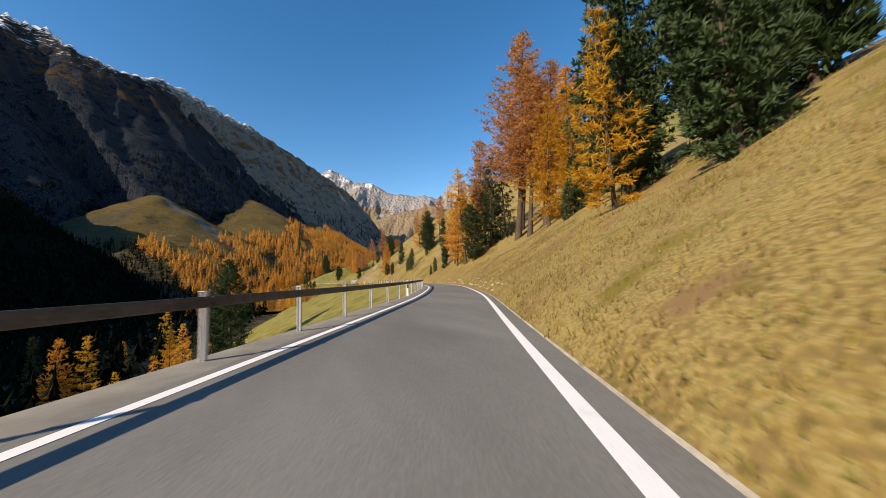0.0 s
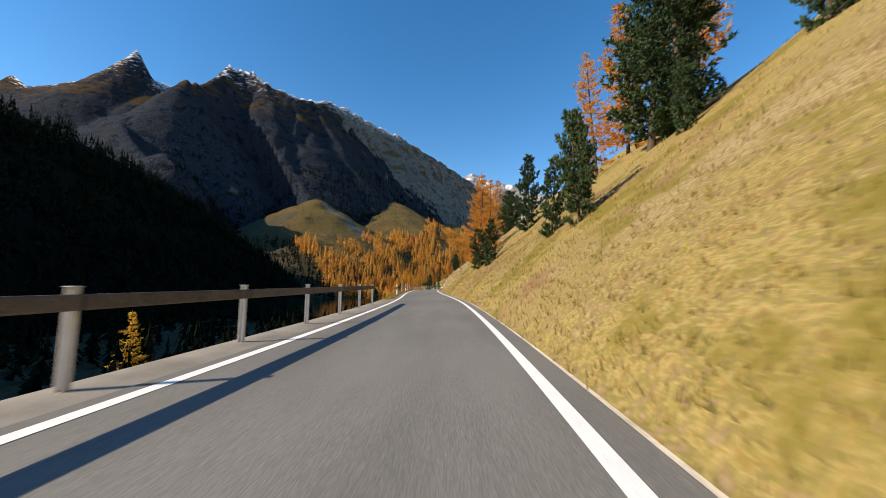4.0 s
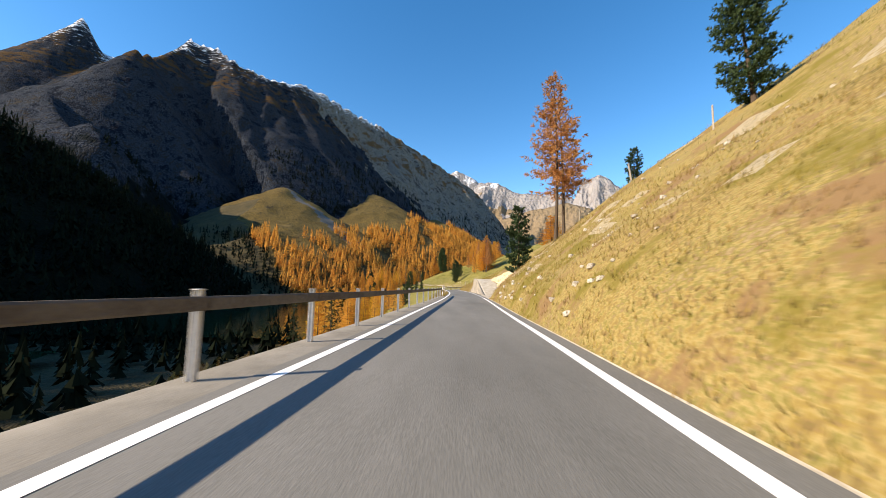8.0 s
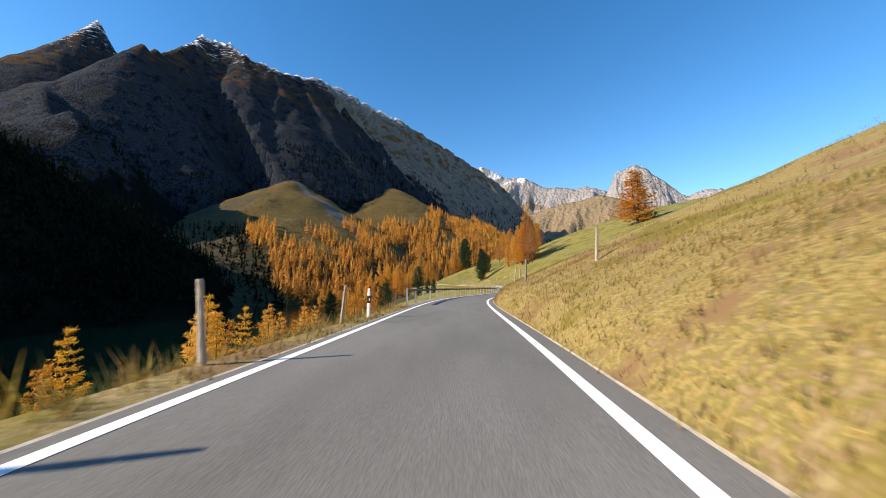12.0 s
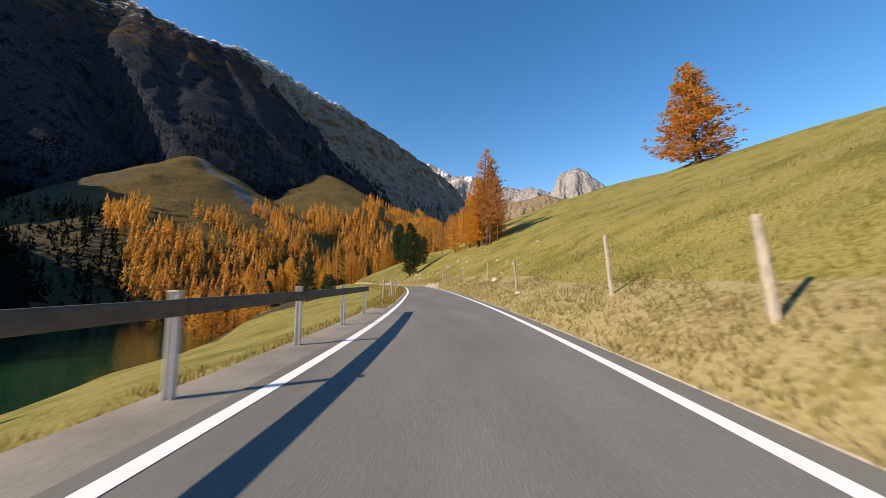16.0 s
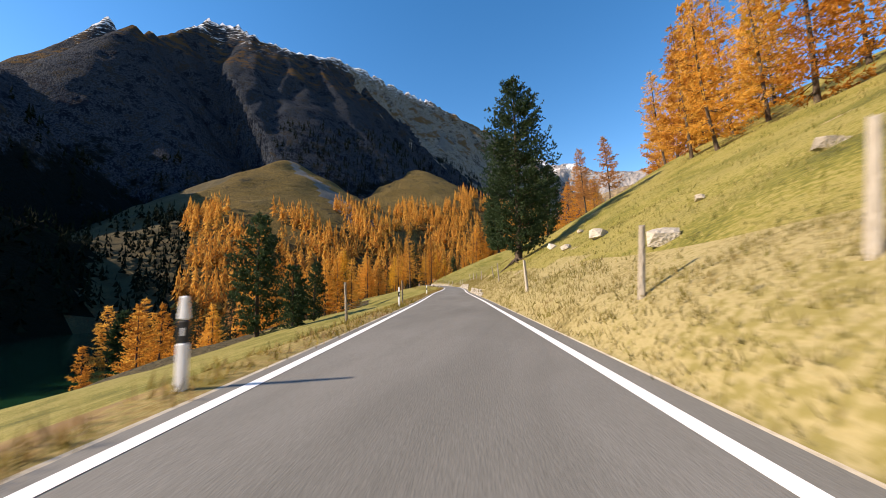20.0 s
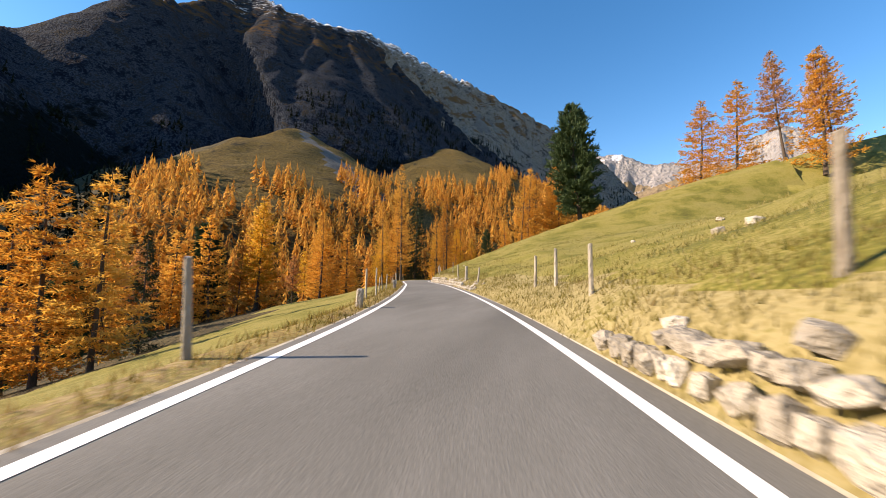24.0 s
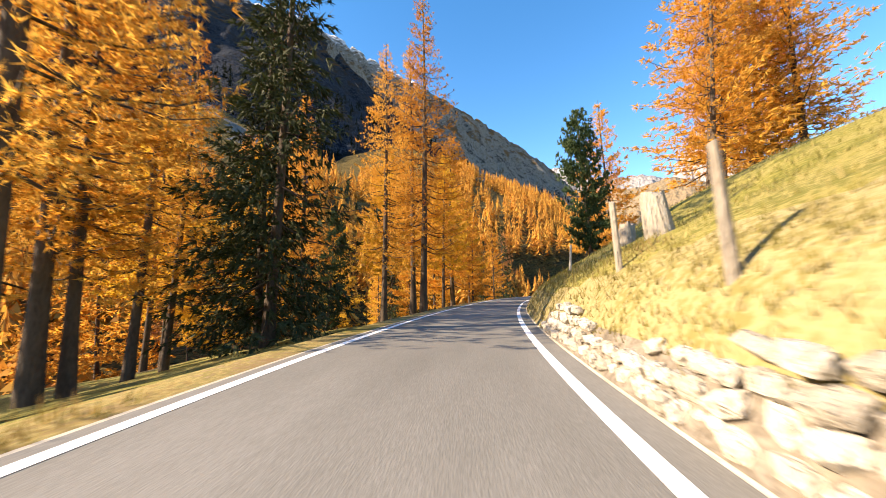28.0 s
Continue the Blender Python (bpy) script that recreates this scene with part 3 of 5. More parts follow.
# the wide land, coarse far off, kept under the near strips
gx = np.unique(np.r_[np.arange(-2400, -1240, 40), np.arange(-1240, 300, 9), np.arange(300, 2200, 45)]).astype(float)
gy = np.unique(np.r_[np.arange(-1200, 200, 30), np.arange(200, 640, 16), np.arange(640, 2300, 9), np.arange(2300, 3600, 60)]).astype(float)
X, Y = (k.ravel() for k in np.meshgrid(gx, gy, indexing="ij"))
Z, zone, ws, wd = wide_land(X, Y)
inner = (wd > -44) & (wd < 76) & (ws > SS[0] + 3) & (ws < SS[-1] - 3)
Z = np.where(inner, Z - 1.2 - 4 * np.clip(np.minimum(wd + 44, 76 - wd) / 10, 0, 1), Z)
f = grid_faces(len(gx), len(gy))
V = np.stack([X, Y, Z], 1)
c = V[f].mean(1)
nrm = np.cross(V[f[:, 1]] - V[f[:, 0]], V[f[:, 3]] - V[f[:, 0]])
steep = nrm[:, 2] / np.linalg.norm(nrm, axis=1)
fz = zone[f].max(1)
fz = np.where((fz == 4) & (zone[f] == 3).any(1), 3, fz)
patch = fbm(c[:, 0] / 45, c[:, 1] / 45, 71, 4)
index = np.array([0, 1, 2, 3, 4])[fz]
# shade on the left cone, painted with the near-black slope colour
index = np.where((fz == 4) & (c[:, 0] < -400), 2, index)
# dark floor colour stands in for shade on the cone's lower left foot
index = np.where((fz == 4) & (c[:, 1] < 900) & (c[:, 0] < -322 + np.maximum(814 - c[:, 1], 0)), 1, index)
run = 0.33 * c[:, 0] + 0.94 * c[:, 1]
# sunlit copy of the rock beyond the edge of the face's painted shade
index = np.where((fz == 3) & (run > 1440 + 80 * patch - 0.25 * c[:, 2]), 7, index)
index = np.where((fz == 3) & (np.abs(c[:, 0] + 159 + 0.5 * (c[:, 1] - 1630)) < 20 + 12 * patch) & (c[:, 2] > 425) & (c[:, 2] < 545), 5, index)
tx, ty = c[:, 0] + 323, c[:, 1] - 994
lon, lat = 0.84 * tx - 0.54 * ty, 0.54 * tx + 0.84 * ty
index = np.where((fz == 4) & (lon > 15) & (lon < 260) & (np.abs(lat) < 6 + 0.06 * lon + 4 * patch), 5, index)
structure("ground", mesh("ground", V, f, [M["grass_green"], M["forest_floor_and_shade"], M["shaded_slope"], M["shaded_rock"], M["cone_grass"], M["scree"], M["snow"], M["sunlit_rock"]], index, smooth=True), "valley floor, scree cones and steep mountain with sun and shade in its colours", "mountain")

# lake
me = mesh("water", [(-330, 330, LAKE_Z), (60, 330, LAKE_Z), (60, 800, LAKE_Z), (-330, 800, LAKE_Z)], [(0, 1, 2, 3)], M["lake"])
structure("lake_water", me, "dark green mountain lake in the valley", "water")


pr_ = random.Random(4)
ring = [(-94 + (11 + pr_.uniform(-2, 2)) * math.cos(k * math.pi / 9), 281 + (17 + pr_.uniform(-3, 3)) * math.sin(k * math.pi / 9), LAKE_Z + 0.5) for k in range(18)]
me = mesh("pond", [(-94, 281, LAKE_Z + 0.5)] + ring, [(0, 1 + k, 1 + (k + 1) % 18) for k in range(18)], M["lake"])
structure("pond_water", me, "small bright pond below the road", "water")


# far mountains at the head of the valley
def massif(name, line, base, depth, mats, seed, label, grass=0.5, jag=0.02, n=220, rows=40):
    """A range seen far off: crest heights along a line, falling towards the viewer with ribs and gullies."""
    pts = np.array(line, float)
    u = np.r_[0, np.cumsum(np.hypot(*np.diff(pts[:, :2], axis=0).T))]
    t = np.linspace(0, u[-1], n)
    x, y, z = (np.interp(t, u, pts[:, k]) for k in range(3))
    verts = []
    for j in range(rows):
        w = j / (rows - 1)
        k = (w - 0.12) / 0.88                                   # 0 at the crest, 1 at the foot; below 0 the back
        fall = np.where(k < 0, -k * 2.2, np.maximum(k, 0) ** 0.85)
        rough_ = (z - base) * (jag + 0.10 * np.clip(np.sin(np.pi * max(k, 0)), 0, 1)) * fbm(t / 130, np.full(n, w * 2.2), seed, 5, 0.6)
        verts.append(np.stack([x - 0.42 * k * depth, y - 0.9 * k * depth, z - (z - base) * fall + rough_], 1))
    V = np.array(verts).transpose(1, 0, 2).reshape(-1, 3)
    f = grid_faces(n, rows)
    c = V[f].mean(1)
    q = fbm(c[:, 0] / 160, c[:, 2] / 90, seed + 7, 4)
    top = np.interp(c[:, 0], x, z)
    ix = np.where(c[:, 2] < base + (top - base) * (grass + 0.22 * q), 1, 0)
    return structure(name, mesh(name, V, f, mats, ix), label, "mountain")


far_mats = [M["far_rock"], M["far_brown"]]
massif("mountain_far_ridge", [(-500, 3300, 700), (60, 3500, 1020), (230, 3500, 1075), (430, 3500, 960), (600, 3450, 960), (800, 3400, 850), (1080, 3300, 830), (1300, 3250, 770)], 150, 900, far_mats, 81, "distant pale ridge with patches of snow", 0.55)
massif("mountain_peak", [(950, 3080, 420), (1120, 3040, 640), (1204, 3013, 870), (1260, 2990, 880), (1333, 2955, 905), (1400, 2920, 850), (1509, 2862, 720), (1600, 2800, 620), (1720, 2700, 660), (1850, 2600, 600), (2100, 2450, 380)], 120, 800, far_mats, 83, "pale limestone peak dusted with snow", 0.4, 0.03)
massif("mountain_foothill", [(180, 2500, 200), (420, 2500, 420), (650, 2480, 500), (860, 2430, 540), (1000, 2400, 500), (1200, 2330, 400), (1500, 2200, 250)], 20, 700, [M["far_brown"], M["shaded_slope"]], 85, "rounded brown foothill with a dark wooded foot", 0.25, 0.01)


# the rough face of the cutting above the farm track
cs_, cz_ = np.arange(229.0, 260.01, 0.2), np.linspace(-0.3, 1.12, 22)
g, e = (k.ravel() for k in np.meshgrid(cs_, cz_, indexing="ij"))
high = 3.4 * np.clip((g - 228.5) / 4, 0.25, 1) * np.clip((261 - g) / 11, 0.05, 1) * (1 + 0.16 * fbm(g / 3.1, 0 * g, 23, 3))
lumps = 0.55 * fbm(g / 2.3, e * high / 1.5, 25, 2) + 0.34 * np.abs(fbm(g / 0.9, e * high / 0.7, 27, 3)) + 0.10 * fbm(g / 0.33, e * high / 0.3, 29, 2)
dist = 6.75 + 0.42 * e * high - lumps * np.clip(e * 4 + 0.6, 0, 1) * np.clip((1.15 - e) * 3, 0, 1) + np.maximum(e - 0.95, 0) * 6
cx_, cy_, cz0 = along(g, dist)
base = steps(g, TERRACE)
structure("rock_cutting", mesh("rock_cutting", np.stack([cx_, cy_, cz0 + base + e * high], 1), grid_faces(len(cs_), 22), M["cut_rock"]), "rough sandy rock face cut into the hillside", "rock face")


# ---------------- edge lines ----------------
def line_marks(name, d, label, gaps=()):
    s_list, start = [], SS[0] + 2
    for a, b in gaps:
        s_list.append((start, a))
        start = b
    s_list.append((start, SS[-1] - 2))
    for a, b in s_list:
        structure(name, ribbon(name, d - 0.085, d + 0.085, 2, M["line"], 0.005, a, b), label, "road marking")


line_marks("edge_line_left", -HALF, "white painted line along the valley edge")
line_marks("edge_line_right", HALF, "white painted line along the hillside edge", [(229.0, 246.0)])
for k in range(8):
    a = 229.6 + 2.05 * k
    structure("edge_dash", ribbon("edge_dash", HALF - 0.09, HALF + 0.09, 2, M["line"], 0.006, a, a + 1.0, 0.5), "short white dash across the lay-by", "road marking")


# ---------------- trees ----------------
def tube(path, radii, sides=7):
    """Vertices and quads of a tapering tube along a path."""
    path, v, f = np.asarray(path, float), [], []
    for k, (p, r) in enumerate(zip(path, radii)):
        t = path[min(k + 1, len(path) - 1)] - path[max(k - 1, 0)]
        t /= np.linalg.norm(t) + 1e-9
        a = np.cross(t, (0.3, 0.9, 0.1))
        a /= np.linalg.norm(a)
        b = np.cross(t, a)
        for i in range(sides):
            w = 2 * math.pi * i / sides
            v.append(p + r * (math.cos(w) * a + math.sin(w) * b))
    for k in range(len(path) - 1):
        for i in range(sides):
            j = (i + 1) % sides
            f.append((k * sides + i, k * sides + j, (k + 1) * sides + j, (k + 1) * sides + i))
    return v, f


def tubes(name, list_of, mat, sides=7):
    v, f = [], []
    for path, radii in list_of:
        a, b = tube(path, radii, sides)
        f += [tuple(i + len(v) for i in q) for q in b]
        v += a
    return mesh(name, v, f, mat, smooth=True)


def needles(rng, centres, dirs, length, width, per, spread):
    """Thin triangles fanning out of each centre along its direction."""
    n = len(centres)
    c = np.repeat(centres, per, 0)
    d = np.repeat(dirs, per, 0) + rng.normal(0, spread, (n * per, 3))
    d /= np.linalg.norm(d, axis=1)[:, None]
    side = np.cross(d, rng.normal(0, 1, (n * per, 3)))
    side /= np.linalg.norm(side, axis=1)[:, None] + 1e-9
    ln = length * rng.uniform(0.6, 1.25, (n * per, 1))
    w = width * rng.uniform(0.7, 1.3, (n * per, 1))
    v = np.stack([c - side * w, c + side * w, c + d * ln], 1).reshape(-1, 3)
    return v, np.arange(len(v)).reshape(-1, 3)


def conifer(kind, seed, height, lean=0.0, coarse=False):
    """Trunk, limb and crown meshes of one tree, base at the origin."""
    rng = np.random.default_rng(seed)
    k = np.linspace(0, 1, 9)
    bend = rng.normal(0, 0.012 * height, 2)
    curve = np.stack([bend[0] * np.sin(k * 2.5) + lean * height * (1 - np.exp(-3 * k)) * 0.3, bend[1] * np.sin(k * 3), k * height - 0.4], 1)
    r0 = height * (0.0095 if kind != "pine" else 0.016)
    radii = r0 * (1 - k) ** 0.8 + 0.015
    radii[0] *= 1.3
    trunk = tubes("trunk", [(curve, radii)], M["bark"], 9)
    at = lambda h: np.array([np.interp(h, k, curve[:, i]) for i in range(3)])  # noqa: E731
    limbs, cs, ds = [], [], []
    if kind.startswith("larch"):
        low, levels, reach = {"larch_rust": 0.34, "larch_wood": 0.30, "larch_near": 0.20}.get(kind, rng.uniform(0.07, 0.14)), int(height * 2.4), height * (0.19 if kind == "larch_rust" else 0.16 if kind == "larch_near" else 0.215)
    elif kind == "pine":
        low, levels, reach = rng.uniform(0.05, 0.09), int(height * 3.0), height * 0.185
    else:
        low, levels, reach = 0.08, int(height * 2.3), height * 0.17
    tiered = kind.startswith("larch")
    if tiered:
        levels = int(height * 1.25)
    for lv in range(levels):
        u = (lv + rng.uniform(0, 0.5 if tiered else 0.7)) / levels
        h = low + (0.985 - low) * u
        if kind == "pine":
            wide = reach * (math.sin(math.pi * min(0.22 + 0.78 * u, 1.0)) ** 0.75) * rng.uniform(0.85, 1.08) + 0.25
            rise = 0.10 + 0.55 * u
        elif kind == "spruce":
            wide, rise = reach * (1 - u) ** 0.9 * rng.uniform(0.75, 1.15) + 0.2, -0.35 + 0.5 * u
        else:
            wide, rise = reach * (1 - u) ** 0.75 * min(1, 0.7 + 2.2 * u) * rng.uniform(0.75, 1.15) + 0.2, -0.16 + 0.5 * u
        for b in range(rng.integers(6, 9) if tiered else rng.integers(3, 6) + (1 if kind == "pine" else 0)):
            w = rng.uniform(0, 2 * math.pi)
            ln = wide * rng.uniform(0.65, 1.1)
            out = np.array([math.cos(w), math.sin(w), 0])
            p0 = at(min(h + rng.uniform(-0.012, 0.012), 0.99))
            q = np.linspace(0, 1, 4)
            sag = -0.12 * ln if kind != "pine" else -0.03 * ln
            path = p0 + out * (q * ln)[:, None] + np.array([0, 0, 1]) * (rise * ln * q + sag * np.sin(q * math.pi) + 0.14 * ln * q**2)[:, None]
            limbs.append((path, np.array([0.03, 0.022, 0.014, 0.006]) * (0.5 + height / 18) * (1.1 - 0.6 * u)))
            m = max(3, int(ln * (5.5 if tiered else 4.4 if kind != "pine" else 8.0) * (0.7 if coarse else 1.0)))
            g = rng.uniform(0.22 if kind != "pine" else 0.35, 1.0, m)
            pts = np.stack([np.interp(g, q, path[:, i]) for i in range(3)], 1)
            tang = (path[-1] - path[0]) / (np.linalg.norm(path[-1] - path[0]) + 1e-9)
            off = rng.normal(0, 0.13 * ln + 0.1, (m, 3)) * (0.35 + 0.65 * (1 - g))[:, None]
            off[:, 2] *= 0.5
            if tiered:                                        # flat feathered sprays, tier over tier
                off = np.outer(rng.normal(0, 1, m) * (0.15 * ln * (1.1 - g) + 0.10), (-out[1], out[0], 0)) + rng.normal(0, 0.05, (m, 3))
            cs.append(pts + off)
            dd = np.tile(tang, (m, 1)) + rng.normal(0, 0.5, (m, 3))
            if kind == "spruce":
                dd[:, 2] -= 0.7
            elif kind == "pine":
                dd[:, 2] += 0.55
            else:
                dd[:, 2] = 0.5 * dd[:, 2] + rng.uniform(-0.35, 0.25, m)
            ds.append(dd)
    cs, ds = np.concatenate(cs), np.concatenate(ds)
    z, wide = height / 16, 1.5 if coarse else 1.0
    if kind == "pine":
        v, f = needles(rng, cs, ds, 0.58 * wide if coarse else 0.32, 0.085 * wide if coarse else 0.06, 4 if coarse else 8, 0.6 if coarse else 1.1)
    elif kind == "spruce":
        v, f = needles(rng, cs, ds, 0.56 * wide, 0.055 * wide, 3 if coarse else 5, 0.5)
    elif coarse:
        v, f = needles(rng, cs, ds, 0.55, 0.095, 3, 0.85)
    else:
        airy = kind in ("larch_wood", "larch_rust")
        near = kind == "larch_near"
        v, f = needles(rng, cs, ds, 0.26 if near else 0.42, 0.022 if near else 0.046, 10 if near else 5, 0.8)
    mat = {"larch": "larch", "larch_wood": "larch_yellow", "larch_near": "larch", "larch_rust": "larch_rust", "larch_yellow": "larch_yellow", "pine": "pine", "spruce": "spruce"}[kind]
    crown = mesh("crown", v, f, M[mat])
    limb = tubes("limb", limbs[:: 6 if coarse else 3], M["bark"], 3)
    return trunk, limb, crown, height


TREE_SPECS = {
    "larch": [("larch", 11, 18, 0), ("larch", 12, 20, 0.04), ("larch", 13, 16, 0), ("larch", 14, 30, 0.02), ("larch", 15, 26, 0), ("larch", 16, 12, 0)],
    "wood": [("larch_wood", 61, 21, 0), ("larch_wood", 62, 19, 0.03), ("larch_wood", 63, 25, 0.05)],
    "near": [("larch_near", 71, 24, 0.03), ("larch_near", 72, 31, 0.02)],
    "rust": [("larch_rust", 21, 20, 0), ("larch_rust", 22, 14, 0.08), ("larch_rust", 23, 29, 0.03)],
    "yellow": [("larch_yellow", 31, 17, 0), ("larch_yellow", 32, 14, 0)],
    "pine": [("pine", 41, 15, 0), ("pine", 42, 13, 0), ("pine", 43, 8, 0), ("pine", 44, 26, 0)],
    "spruce": [("spruce", 51, 18, 0), ("spruce", 52, 14, 0), ("spruce", 53, 30, 0)],
}
KINDS = {k: [conifer(*q) for q in v] for k, v in TREE_SPECS.items()}
FAR_KINDS = {k: [conifer(*q, coarse=True) for q in v] for k, v in TREE_SPECS.items()}
TREE_LABEL = {
    "near": "tall orange larch with dark straight stem beside the road",
    "wood": "tall golden larch with bare lower stem at the wood's edge",
    "larch": "tall orange autumn larch on the grassy slope", "rust": "thin rust-coloured autumn larch with bare limbs",
    "yellow": "golden yellow larch in autumn needles", "pine": "dense dark green stone pine on the slope", "spruce": "dark green spruce among the larches",
}
tree_rng = np.random.default_rng(5)
tree_count = [0]


def plant(kind, s, d, height, tilt=0.0, sink=0.25, broad=1.0):
    kinds = (FAR_KINDS if d < -40 or d > 34 or (d > 18 and s < 130) else KINDS)[kind]
    kinds = sorted(kinds, key=lambda q: abs(q[3] - height))
    trunk, limb, crown, h0 = kinds[tree_count[0] % 2 if abs(kinds[1][3] - height) < 6 else 0]
    tree_count[0] += 1
    x, y, _ = along(s, d)
    z = float(ground_z(x, y)[0])
    k = height / h0
    slim = 0.72 if kind == "pine" and height < 9 and s < 130 else 0.75 if kind == "pine" and s > 680 else 1.25 if kind == "larch" and height >= 20 else 1.0
    slim *= broad
    root = tagged(new({"pine": "stone_pine", "spruce": "spruce"}.get(kind, "larch")), TREE_LABEL[kind], "tree", "trees by the road")
    root.matrix_basis = pose(float(x), float(y), z - sink, tilt * tree_rng.uniform(-1, 1), tilt, tree_rng.uniform(0, 360)) @ Matrix.Diagonal((k * slim, k * slim, k, 1))
    link("trunk", trunk, root)
    tagged(link("limb", limb, root), kind="stuff")
    tagged(link("crown", crown, root), kind="stuff")
    return root


# kind, distance along the road, distance to its right, height
TREES = """
pine 23.4 12 18;pine 16 13.5 14;pine 12 10.5 9;pine 30 15.5 16;pine 22.7 18.3 15;pine 19 20 15;pine 26 21 14;pine 36 19 15;yellow 20.5 9.8 13;yellow 49 15.2 21;yellow 44 17 18;rust 54 14.3 27 1.5;rust 58 14 37 1.4;rust 62 16.5 34 1.4;rust 55 17.5 29 1.5;spruce 66.3 12.2 19;spruce 65.6 15.2 18;spruce 69 14 17
rust 70.5 13 24;larch 52 19 24;rust 60 20 25;larch 67.8 7.7 20;pine 64.6 8.4 11;spruce 75 13 13;pine 79.7 6.7 5.6;larch 72.4 7.3 17;rust 76 7.9 14;pine 42.6 15 5;pine 43.4 16.7 8;rust 55 24 22
pine 88.5 9.8 7.6;pine 84.2 5.7 3.8;pine 84.9 4.8 2.6;larch 91 13 12;larch 92.5 14.5 11;pine 94.4 23.9 9;larch 102 26 21;pine 116.7 14.7 14;pine 113 14.2 11;pine 126 5.6 4.6;pine 128.5 9.9 8;larch 126 19 16;rust 122 22 16;larch 130 18 15;pine 108.5 6.4 5.2;pine 111 6.0 4.2;pine 113 8.2 6;larch 134 5.4 12;larch 137 6.6 11;larch 141 8 11;pine 101 20 12;pine 131 5.6 4.5;pine 95 24 13;pine 110 12 4;pine 108 17 8
rust 178 14.5 16;rust 194 11.4 16.5;pine 168 16 10;pine 171 18 9;rust 217.7 7.4 15;rust 218.9 8.4 14;pine 206.7 15.1 7.5;pine 225.5 5.5 7.4;yellow 186 17 9;pine 216 13 3
pine 281.7 56.5 9;pine 283.2 48.3 4;pine 283.6 39.7 3.5;rust 284 52 6
larch 442 66 25 1.7;larch 445 69 24 1.7;larch 482 30 25;larch 479 25 23;larch 473 24.9 31;rust 470 24.5 27 1.3;rust 477 28.5 26;larch 478 25 24;rust 466 24 22;larch 480 28 22;rust 486 30 22 1.2;rust 463 25 19;larch 490 26 18;larch 498 30 18;larch 506 33 19;larch 475 28 20;larch 486 31 19
pine 535 15.3 16;pine 529 17 13;larch 513.5 35 21;larch 512 30 17;larch 520 33 17;larch 498 40 19;larch 528 36 16;rust 540 33 17;rust 545 30 18;larch 500 24 15;larch 494 22 15
larch 554 62 26;larch 548 58 24;larch 560 60 24;larch 520 46 20;yellow 515 36 19;yellow 508 40 19
pine 670.2 37.1 33;near 692 18.5 27;larch 696 19.7 31;near 699 22 29;larch 705 27 30;larch 710 29 33;larch 701 30 28;larch 745.8 70.4 37 1.1;larch 733.6 80.9 35 1.1;rust 679.7 84.5 30;larch 647 85 29;rust 652 88 28
pine 689 8 14;larch 700 12 18;larch 706 9 17
pine 98.3 -39.3 23.8;yellow 176.8 -73.2 19;larch 94.9 -69.0 16.0;yellow 95.4 -64.6 16.0;spruce 106.0 -76.1 16.0;larch 119.7 -52.9 16.0;yellow 124.0 -46.4 13.4;yellow 145 -72 10;yellow 70 -50 8;yellow 78 -56 9;pine 84 -40 12;larch 84 -46 10;spruce 74 -40 8;yellow 62 -40 8;larch 92 -52 11;yellow 104 -46 9;larch 112 -50 10;larch 118 -55 11
larch 254 -26 12;spruce 262 -26 12;larch 268 -29 13;yellow 275 -33 13;yellow 282 -36 13;larch 290 -38 13;spruce 258 -32 11;larch 297 -36 12;yellow 305 -40 13;larch 312 -42 12
larch 327.7 -44.3 17.8;larch 329.7 -44.9 17.9;yellow 328.3 -37.1 14.4;yellow 331.4 -36.4 12.8;larch 333.7 -35.3 11.7;larch 336.2 -34.3 9.1;larch 335.7 -53.3 21.3;larch 338.7 -50.3 17.0;yellow 316 -29 13;larch 325 -30 12;larch 337 -33 12;larch 300 -30 13;larch 335 -24 8;spruce 344 -30 9;yellow 264 -20 8;larch 272 -21 8;larch 279 -20 7;larch 287 -24 9;yellow 300 -22 8;larch 306 -19 8;yellow 313 -24 9;larch 320 -20 7;larch 326 -23 8;pine 380 -34 12;larch 371 -40 14;larch 388 -44 16
larch 649.7 -43.8 31;larch 652.5 -46 24;pine 646.2 -54 25;spruce 655 -46 22;larch 660.2 -35 27;larch 664 -38 25;larch 668 -32 24;larch 640 -52 20;rust 636 -58 20;spruce 640 -60 22;larch 632 -64 30;spruce 676.3 -12.9 37;spruce 678 -15 28;near 688 -6.5 33;near 691 -8.5 30;near 685 -9 26;near 668.5 -20 29;near 667.5 -14 24;near 671 -16 23;near 676 -20 24;near 684 -16 22;wood 697 -15 23;larch 712 -14 21;wood 722 -12 21;larch 734 -12 18;wood 680 -27 24;wood 690 -25 24;larch 715 -8.5 16;near 663.9 -11.6 37;near 666.5 -14 31;larch 710 -10 28;wood 703 -9 22;wood 647 -42 28;larch 640 -46 24;pine 520.5 -30.2 20;larch 545.4 -70 23;larch 599 -64 34;larch 599.6 -31 20;larch 600 -36 22;larch 602 -40 21;spruce 612 -34 16;larch 530 -69 16;pine 513 -21 9;pine 527 -24 10;larch 321.7 -66 12;larch 538 -60 18;larch 552 -58 20
"""
for row in TREES.replace("\n", ";").split(";"):
    if row.strip():
        kind, s, d, h, *broad = row.split()
        plant(kind, float(s), float(d), float(h), 3.0 if float(d) > 0 else 1.0, broad=float(broad[0]) if broad else 1.0)

